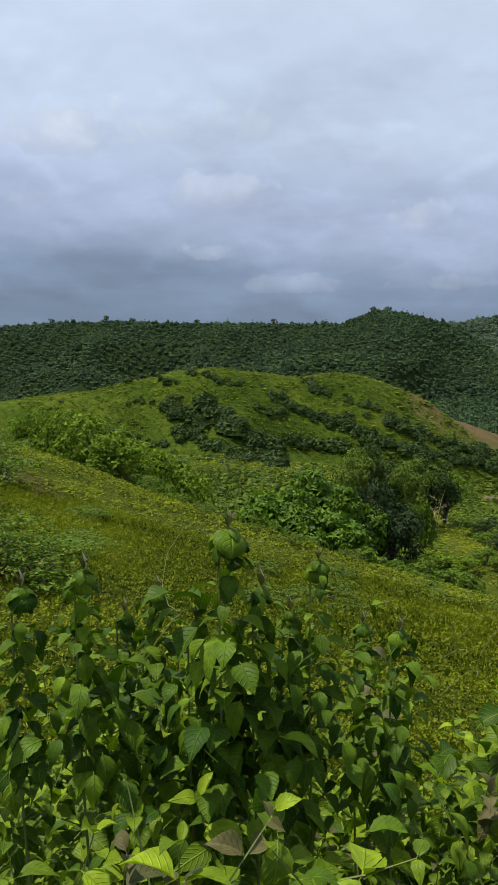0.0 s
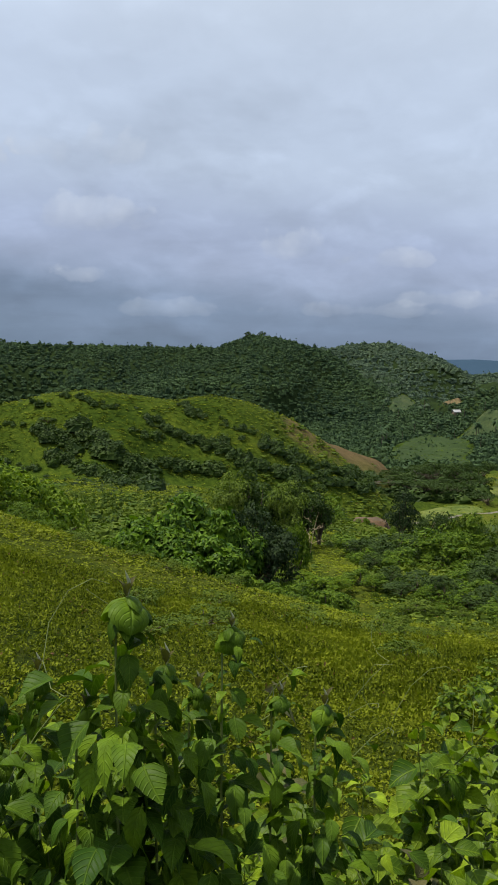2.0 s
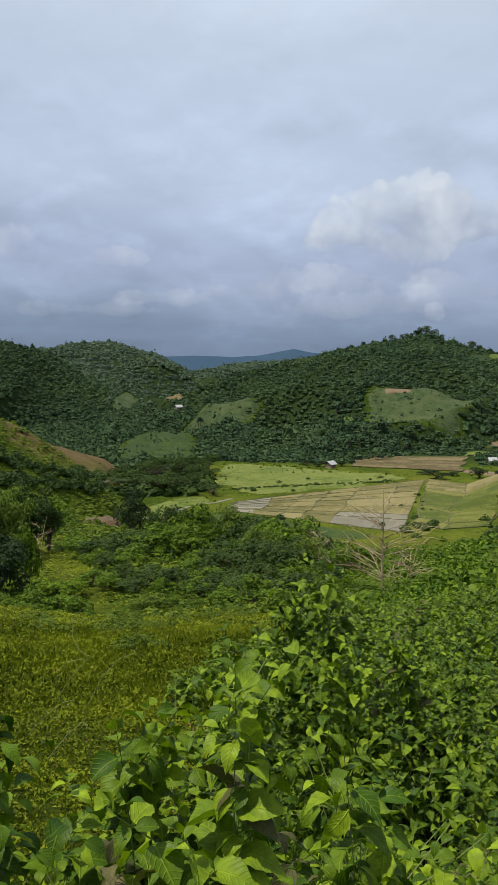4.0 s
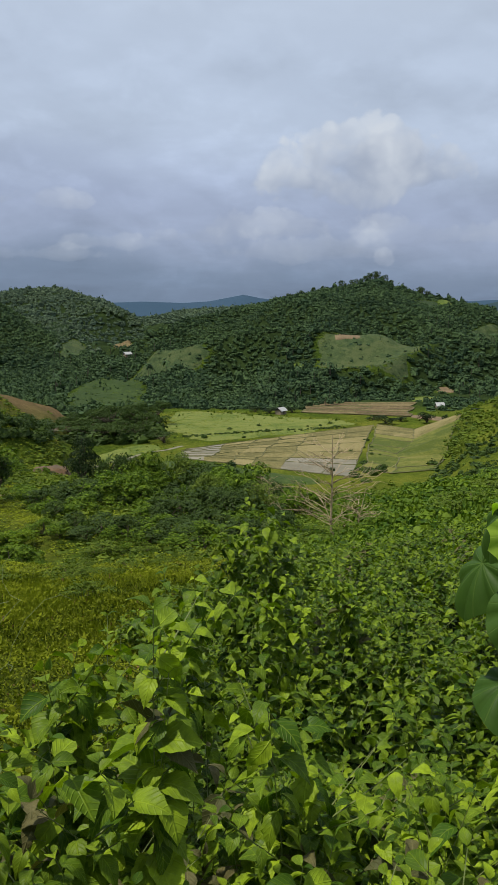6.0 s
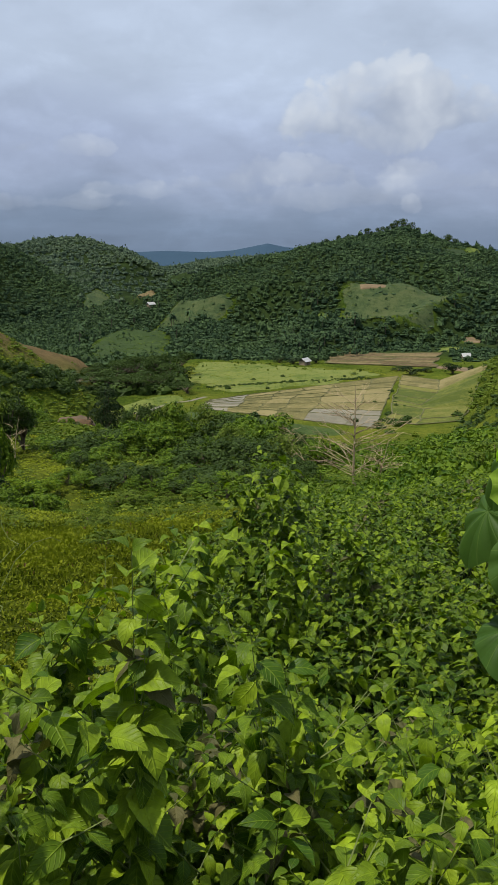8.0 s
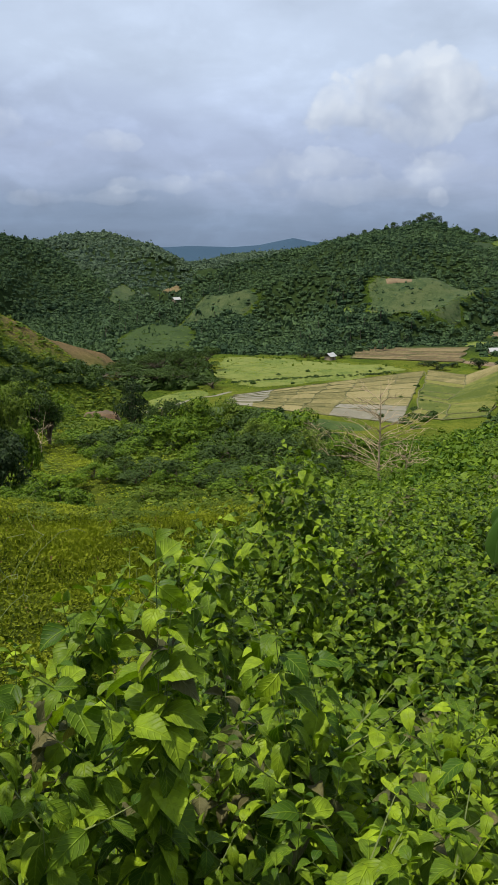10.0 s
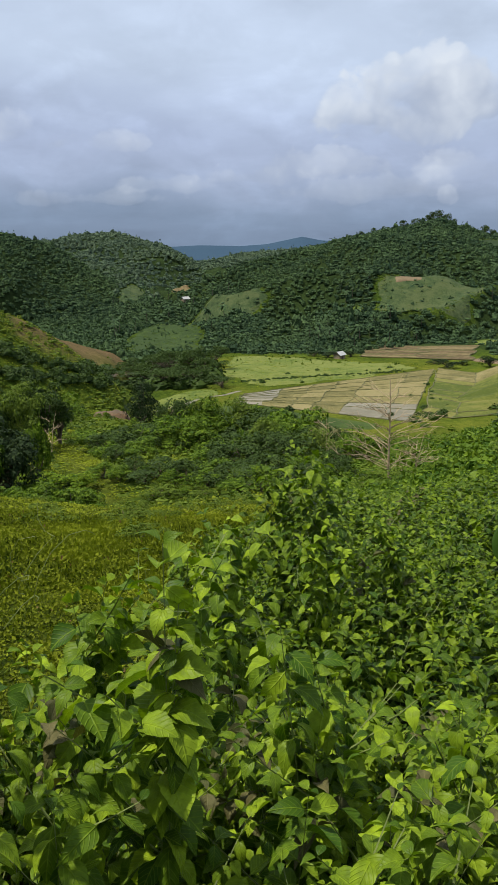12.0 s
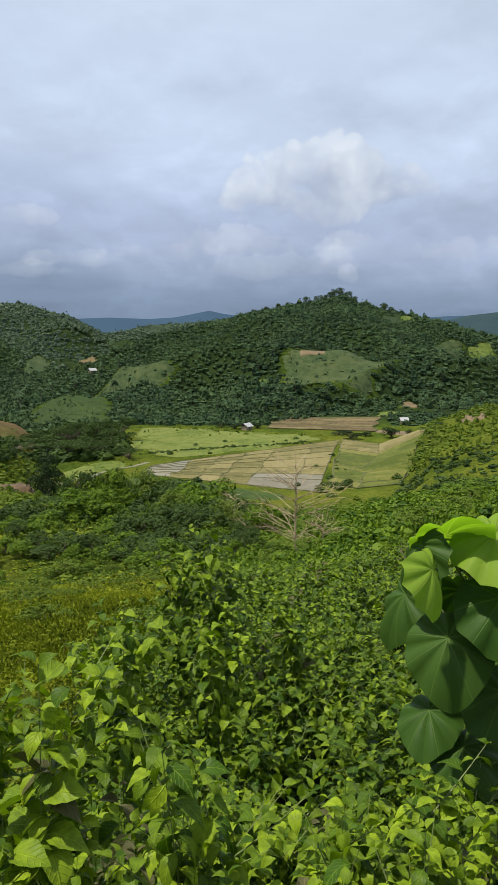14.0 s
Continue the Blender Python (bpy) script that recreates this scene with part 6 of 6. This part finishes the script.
fill(13, 50, 2.75, 5.4, 0.50, 10, 0.098, 0.062, 3, LEAF_MID, FAR_LABEL, "shrubs down the slope", 0)
fill(16, 50, 5.6, 8.2, 0.70, 12, 0.108, 0.07, 3, LEAF_MID, FAR_LABEL, "shrubs down the slope", 0)
fill(18, 50, 8.4, 15.5, 1.0, 15, 0.125, 0.08, 4, [LEAF_FAR], FAR_LABEL, "shrubs down the slope", 0)


START, LATER, END = Vector((0.545, 1.17, 1.457)), Vector((0.70, 1.282, 1.416)), Vector((0.732, 1.191, 1.518))


def away(eye, bearing, far, rise):
    """A place as seen from one point of the path."""
    a = radians(bearing)
    return Vector((eye.x + far * math.sin(a), eye.y + far * math.cos(a), eye.z + far * math.tan(radians(rise))))


def tall_plant(eye, b, r, rise, length=0.07, branches=3, crowd=3, label="upright leafy shoot rising above the other shrubs"):
    p = away(eye, b, r, rise)
    z = float(ground_height(np.array([p.x]), np.array([p.y]))[0])
    stems = []
    for k in range(crowd):
        dx, dy = rng.normal(size=2) * 0.045 * (k > 0)
        top = (p.x + dx, p.y + dy, p.z - 0.09 * k ** 0.7 * (1 + 0.3 * rng.random()))
        stems.append(((p.x + dx * 2, p.y + dy * 2, z - 0.03), top, length, 0.034, 0.5, branches))
    shrub(stems, label, LEAF_FINE, "tall shoots", 0)


DOWN = rough_stuff("pale_bud", [(0.22, 0.25, 0.13), (0.40, 0.42, 0.28)], 60.0, 0.8, 0.2)
EARLY = Vector((0.499, 1.328, 1.457))


def hood_leaf(bend, cup):
    """A broad young leaf of length 1 that arches over and hangs down, its edges cupped under."""
    n, m = 11, 7
    s = np.linspace(0, 1, n)
    w = 0.47 * np.sin(np.pi * np.clip(s * 0.93 + 0.05, 0, 1) ** 0.75) ** 0.75
    w[0] = 0.03
    turn = 0.35 - bend * s**0.6
    x, z = np.concatenate([[0], np.cumsum(np.cos(turn))[:-1]]) / n, np.concatenate([[0], np.cumsum(np.sin(turn))[:-1]]) / n
    v, uv = [], []
    for q in np.linspace(-1, 1, m):
        ripple = 0.018 * np.sin(s * 22) * (1 - abs(q)) + 0.02 * q * q * np.sin(s * 30)
        v.append(np.stack([x - 0.05 * q * q, w * np.sin(q * 1.25) / 0.95, z - cup * w * q * q + ripple + 0.03 * (abs(q) > 0.1)], 1))
        uv.append(np.stack([s, 0 * s + 0.5 + q * 0.5], 1))
    f = np.array([[k * n + i, k * n + i + 1, (k + 1) * n + i + 1, (k + 1) * n + i] for k in range(m - 1) for i in range(n - 1)])
    return np.concatenate(v), f, np.concatenate(uv)


HOODS = [hood_leaf(2.1, 0.5), hood_leaf(2.4, 0.6), hood_leaf(1.9, 0.4)]


def hooded_shoot(eye, b, r, rise, length, deep, label, cap=1.0):
    """A crowded upright shoot: a pale bud, curled young leaves under it and drooping pairs all down the stem."""
    length *= 0.8
    tip = np.array(away(eye, b, r, rise))
    foot = np.array([tip[0] + 0.02, tip[1] + 0.01, float(ground_height(tip[0:1], tip[1:2])[0])])
    t = thing("shrub", Vector(foot), label, "shrub", "tall shoots")
    stem = np.array([foot + (tip - foot) * q + np.array([0.012 * math.sin(5 * q), 0.01 * math.cos(4 * q), 0]) for q in np.linspace(-0.02, 0.985, 9)])
    v, f, u = tube(stem - foot, np.linspace(0.0038, 0.0014, 9), 6)
    part("stem", mesh_of("stem", v, f, STEM), t)
    bud = [tip - foot + np.array([0.003 * math.sin(q * 5), 0, q * length * 0.75 - 0.004]) for q in np.linspace(0, 0.8, 6)]
    v, f, u = tube(bud, np.array([0.25, 0.7, 1.0, 0.9, 0.6, 0.1]) * length * 0.045, 6)
    part("bud", mesh_of("bud", v, f, DOWN, smooth=True), t, "pale pointed bud")
    leaves = []
    turn, d, k = rng.random() * 6.283, length * 0.5, 3
    while d < deep:
        for side in (0, 1):
            a = turn + k * 1.5708 + side * 3.1416 + rng.normal() * 0.25
            at = tip - foot - np.array([0, 0, d])
            for extra in range(2 + (k > 5)):
                a2 = a + extra * 0.8 * rng.normal()
                out = min(0.10, 0.02 + 0.03 * d / 0.1) * extra * rng.random()
                leaves.append((at + np.array([math.cos(a2) * out, math.sin(a2) * out, 0]), (math.cos(a2), math.sin(a2), rng.uniform(-1.1, 0.15)), (0.5 * math.cos(a2), 0.5 * math.sin(a2), 1.0), length * rng.uniform(0.75, 1.25) * (0.6 + 0.4 * min(1.0, (k - 3) / 8))))
        d += 0.018 if k < 3 else 0.020
        k += 1

    def laid(poses, shapes):
        P, A, N = (np.array([q[i] for q in poses], float) for i in range(3))
        S = np.array([q[3] for q in poses])
        T = frames_of(A, N + rng.normal(size=N.shape) * 0.15)
        w = np.arange(len(poses)) % len(shapes)
        return joined([spread(shapes[i], T[w == i], P[w == i], S[w == i]) for i in range(len(shapes)) if (w == i).any()])

    spin = rng.random() * 6.283
    for k in range(5):
        a = spin + k * 2.4 + rng.normal() * 0.2
        pose = (tip - foot - np.array([0, 0, length * (0.10 + 0.06 * k)]), (math.cos(a), math.sin(a), rng.uniform(-0.15, 0.15)), (0, 0, 1.0), length * cap * (0.8 + 0.08 * k) * rng.uniform(0.9, 1.1))
        v, f, u = laid([pose], [HOODS[k % 3]])
        part("young_leaf", mesh_of("young_leaf", v, f, LEAF_SHOOT, u, True), t, "soft young leaf arching over and hanging")
    crown_ = []
    for k in range(3):
        a = spin + 0.6 + k * 2.1
        crown_.append((tip - foot - np.array([0, 0, length * 0.1]), (0.55 * math.cos(a), 0.55 * math.sin(a), 1.0), (-math.cos(a), -math.sin(a), 0.4), length * rng.uniform(0.35, 0.6)))
    v, f, u = laid(crown_, [blade(8, 0.42, 0.1, 0.3, 0.06)])
    part("shoot_tip", mesh_of("shoot_tip", v, f, LEAF_TIP, u, True), t, "pale purplish leaves round the bud")
    v, f, u = laid(leaves, LEAF_FINE)
    part("foliage", mesh_of("foliage", v, f, LEAF_SHOOT, u, True), t, kind="stuff")


hooded_shoot(EARLY, -3.7, 0.885, -15.9, 0.062, 0.5, "tall dense leafy shoot with a pale pointed tip")
for b_, r_, rise, l in ((-15.9, 0.95, -18.9, 0.056), (-9.8, 1.0, -20.6, 0.052), (-6.4, 0.92, -23.0, 0.048), (3.7, 0.98, -18.0, 0.046), (10.5, 1.0, -22.8, 0.05), (7.3, 1.05, -22.4, 0.046), (-21.0, 0.98, -19.8, 0.055), (-0.9, 0.92, -20.4, 0.056), (-12.6, 1.05, -22.0, 0.052), (1.4, 1.0, -22.0, 0.05)):
    hooded_shoot(EARLY, b_, r_, rise, l, 0.30, "upright leafy shoot with curled drooping leaves", rng.uniform(0.6, 0.9))
for b_, r_, rise in ((16.9, 1.15, -19.9), (25.6, 1.3, -25.4)):
    tall_plant(LATER, b_, r_, rise, 0.066)
for b_, r_, rise in ((18.6, 1.75, -20.6), (12.4, 1.7, -22.4), (9.8, 1.6, -23.6), (21.8, 2.6, -17.8), (19.8, 3.2, -18.2), (29.0, 3.6, -18.6), (33.0, 4.4, -18.2)):
    tall_plant(LATER, b_, r_, rise)
# mound of climbing stems in the slope thicket
stems = []
for k in range(22):
    d, a_ = 0.42 * rng.random() ** 0.7, rng.random() * 6.283
    c = on_ground(27.7, 4.5)
    bb, rr = polar(np.array(c.x + d * math.cos(a_)), np.array(c.y + d * math.sin(a_)))
    stems.append(plant_at(float(bb), float(rr), 1.60 * (1 - 1.15 * d) + rng.normal() * 0.05, 0.09, 0.055, 5, 0.3))
shrub(stems, "tall mound of leafy climbing stems above the thicket", LEAF_MID, "tall shoots", 0)


def tendril(b, r, rise, length, seed):
    """A thin twining stem that loops out above the leaves."""
    p = Vector(outward(b, r, rise))
    a_ = seed * 2.4
    pts = [(p.x + length * s * 0.5 * math.cos(a_) + 0.03 * math.sin(9 * s + seed), p.y + length * s * 0.5 * math.sin(a_) + 0.03 * math.cos(7 * s), p.z - 0.35 * length + length * (0.75 * s - 0.2 * s * s) + 0.025 * math.sin(11 * s + seed)) for s in np.linspace(0, 1, 12)]
    v, f, u = tube(pts, np.linspace(0.0009, 0.0005, 12), 4)
    tagged(new("vine", mesh_of("vine", v, f, STEM)), "thin twining vine hanging among the shrubs", "vine", "vines in the shrubs")


for k, (b_, r_, rise) in enumerate(((8.6, 1.5, -22.0), (-4.6, 1.0, -19.5), (1.8, 1.3, -19.0), (9.4, 1.9, -20.5), (24.0, 1.7, -24.0), (20.0, 2.2, -25.0), (30.0, 3.0, -24.0), (34.0, 3.4, -25.0), (17.0, 1.3, -36.0), (28.0, 2.4, -30.0), (7.6, 1.7, -21.0), (-16.0, 1.0, -20.0))):
    tendril(b_, r_, rise, 0.35, k)

# ---- the broad-leaved sapling ----
rng = np.random.default_rng(25)


def shield_stuff(name, dark, light, pale, share):
    m, n = material(name)
    s = n.add("ShaderNodeSeparateXYZ", {0: n.uv()})
    geo = n.add("ShaderNodeNewGeometry").outputs["Position"]
    ob = n.add("ShaderNodeObjectInfo").outputs["Random"]
    wave = n.math("ABSOLUTE", n.math("SUBTRACT", n.math("FRACT", n.math("MULTIPLY", s.outputs[0], 9.0)), 0.5))
    main = n.ramp(n.math("MULTIPLY", wave, s.outputs[1]), [(0.0, 1.0), (0.022, 0.0)])
    rung = n.math("ABSOLUTE", n.math("SUBTRACT", n.math("FRACT", n.math("ADD", n.math("MULTIPLY", s.outputs[1], 7.0), n.math("MULTIPLY", wave, 1.6))), 0.5))
    lines = n.math("MAXIMUM", main, n.math("MULTIPLY", n.ramp(rung, [(0.0, 0.5), (0.05, 0.0)]), 0.12))
    base = n.mix(n.noise(geo, 22.0, 4.0), dark, light)
    base = n.mix(n.math("MULTIPLY", ob, 0.3), base, pale)
    col = n.mix(n.math("MULTIPLY", lines, 0.75), base, pale)
    bump = n.add("ShaderNodeBump", {"Strength": 0.4, "Distance": 0.004, "Height": n.math("SUBTRACT", n.math("MULTIPLY", n.noise(geo, 70.0, 3.0), 0.4), lines)}).outputs[0]
    p = n.add("ShaderNodeBsdfPrincipled", {"Base Color": col, "Roughness": 0.5, "Specular IOR Level": 0.1, "Normal": bump})
    t = n.add("ShaderNodeBsdfTranslucent", {"Color": n.mix(1.0, col, (1.1, 1.3, 0.4), "MULTIPLY")})
    x = n.add("ShaderNodeMixShader", {0: share, 1: p.outputs[0], 2: t.outputs[0]})
    n.add("ShaderNodeOutputMaterial", {0: x.outputs[0]})
    return m


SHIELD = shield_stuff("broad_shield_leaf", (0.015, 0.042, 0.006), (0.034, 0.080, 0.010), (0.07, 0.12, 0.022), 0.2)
# brighter copy for the top leaves: sun shining through them put into the colour
SHIELD_SUNLIT = shield_stuff("sunlit_shield_leaf", (0.15, 0.27, 0.018), (0.22, 0.34, 0.03), (0.32, 0.40, 0.09), 0.5)


def shield_leaf(size, cup):
    """A round leaf held near its middle, with a short tip along x and folds along its ribs."""
    n, rings = 54, 6
    ang = np.arange(n + 1) / n * 2 * np.pi
    edge_ = 0.42 + 0.10 * np.cos(ang) + 0.15 * np.clip(np.cos(ang), 0, 1) ** 11 - 0.07 * np.clip(-np.cos(ang), 0, 1) ** 6
    v, uv = [], []
    for k in range(rings + 1):
        q = k / rings
        r = edge_ * q
        z = -cup * q * q * 0.35 + 0.075 * q * np.abs(np.sin(ang * 4.5)) + 0.05 * q * np.cos(ang * 2 + 0.4) + 0.012 * np.sin(ang * 2 + 1.3) * q - 0.10 * np.clip(np.cos(ang), 0, 1) ** 3 * q * q
        v.append(np.stack([r * np.cos(ang), r * np.sin(ang), z], 1))
        uv.append(np.stack([ang / (2 * np.pi), 0 * ang + q], 1))
    f = [[k * (n + 1) + i, (k + 1) * (n + 1) + i, (k + 1) * (n + 1) + i + 1, k * (n + 1) + i + 1] for k in range(rings) for i in range(n)]
    return np.concatenate(v) * size, np.array(f), np.concatenate(uv)


def sapling():
    crown = away(END, 45.6, 2.62, -15.0)
    foot = Vector((crown.x + 0.05, crown.y + 0.06, float(ground_height(np.array([crown.x]), np.array([crown.y]))[0])))
    t = thing("sapling", foot, "broad-leaved sapling with large round veined leaves", "sapling")
    v, f, u = tube([(0, 0, -0.05), (0.03, 0.02, 0.4), tuple(crown - foot)], [0.016, 0.013, 0.008], 8)
    part("stem", mesh_of("stem", v, f, STEM), t, "slim brownish stem")
    toward = (END - crown).normalized()
    right = (-toward).cross(Vector((0, 0, 1))).normalized()
    up = Vector((0, 0, 1))
    # bearing, distance, rise, size, tip way (right, up), normal (toward viewer, right, up), cup, plain or sunlit colour
    for b, r, rise, size, tip, nrm, cup, mat in (
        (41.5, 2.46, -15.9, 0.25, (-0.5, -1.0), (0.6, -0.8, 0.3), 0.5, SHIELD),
        (43.9, 2.52, -14.3, 0.30, (0.35, 1.0), (-0.55, -0.1, 0.8), 0.3, SHIELD_SUNLIT),
        (47.2, 2.48, -14.9, 0.34, (0.2, -1.0), (0.55, 0.1, 0.8), 0.35, SHIELD_SUNLIT),
        (42.8, 2.36, -17.5, 0.23, (-0.1, -1.0), (0.42, 0.95, 0.3), 0.5, SHIELD_SUNLIT),
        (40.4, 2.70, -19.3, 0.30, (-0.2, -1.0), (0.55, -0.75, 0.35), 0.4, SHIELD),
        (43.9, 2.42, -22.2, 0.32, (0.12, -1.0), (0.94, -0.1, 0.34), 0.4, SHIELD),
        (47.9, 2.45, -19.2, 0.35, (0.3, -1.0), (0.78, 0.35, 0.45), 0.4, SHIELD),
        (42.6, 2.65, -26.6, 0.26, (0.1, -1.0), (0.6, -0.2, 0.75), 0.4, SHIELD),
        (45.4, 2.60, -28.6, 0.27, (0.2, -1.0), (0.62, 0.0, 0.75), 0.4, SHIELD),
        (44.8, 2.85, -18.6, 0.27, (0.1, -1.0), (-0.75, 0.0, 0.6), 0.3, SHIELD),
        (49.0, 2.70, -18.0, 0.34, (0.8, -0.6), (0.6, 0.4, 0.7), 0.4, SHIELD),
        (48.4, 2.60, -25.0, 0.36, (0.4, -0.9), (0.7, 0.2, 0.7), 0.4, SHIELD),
    ):
        p = away(END, b, r, rise)
        z = (toward * nrm[0] + right * nrm[1] + up * nrm[2]).normalized()
        x_ = right * tip[0] + up * tip[1]
        x_ = (x_ - z * x_.dot(z)).normalized()
        p = p - x_ * size * 0.12
        m = Matrix((x_, z.cross(x_), z)).transposed().to_4x4()
        v, f, u = shield_leaf(size, cup)
        leaf = part("leaf", mesh_of("leaf", v, f, mat, u, True), t)
        leaf.matrix_basis = Matrix.Translation(p - foot) @ m
        start = foot.lerp(crown, max(0.25, min(1.0, (p.z - foot.z) / max(0.1, crown.z - foot.z) - 0.12)))
        mid = (start + p) / 2 + Vector((0, 0, 0.06))
        v, f, u = tube([tuple(start - foot), tuple(mid - foot), tuple(p - foot - z * 0.012)], [0.005, 0.004, 0.0035], 6)
        part("leaf_stalk", mesh_of("leaf_stalk", v, f, STEM), t, "long reddish-green stalk")


sapling()
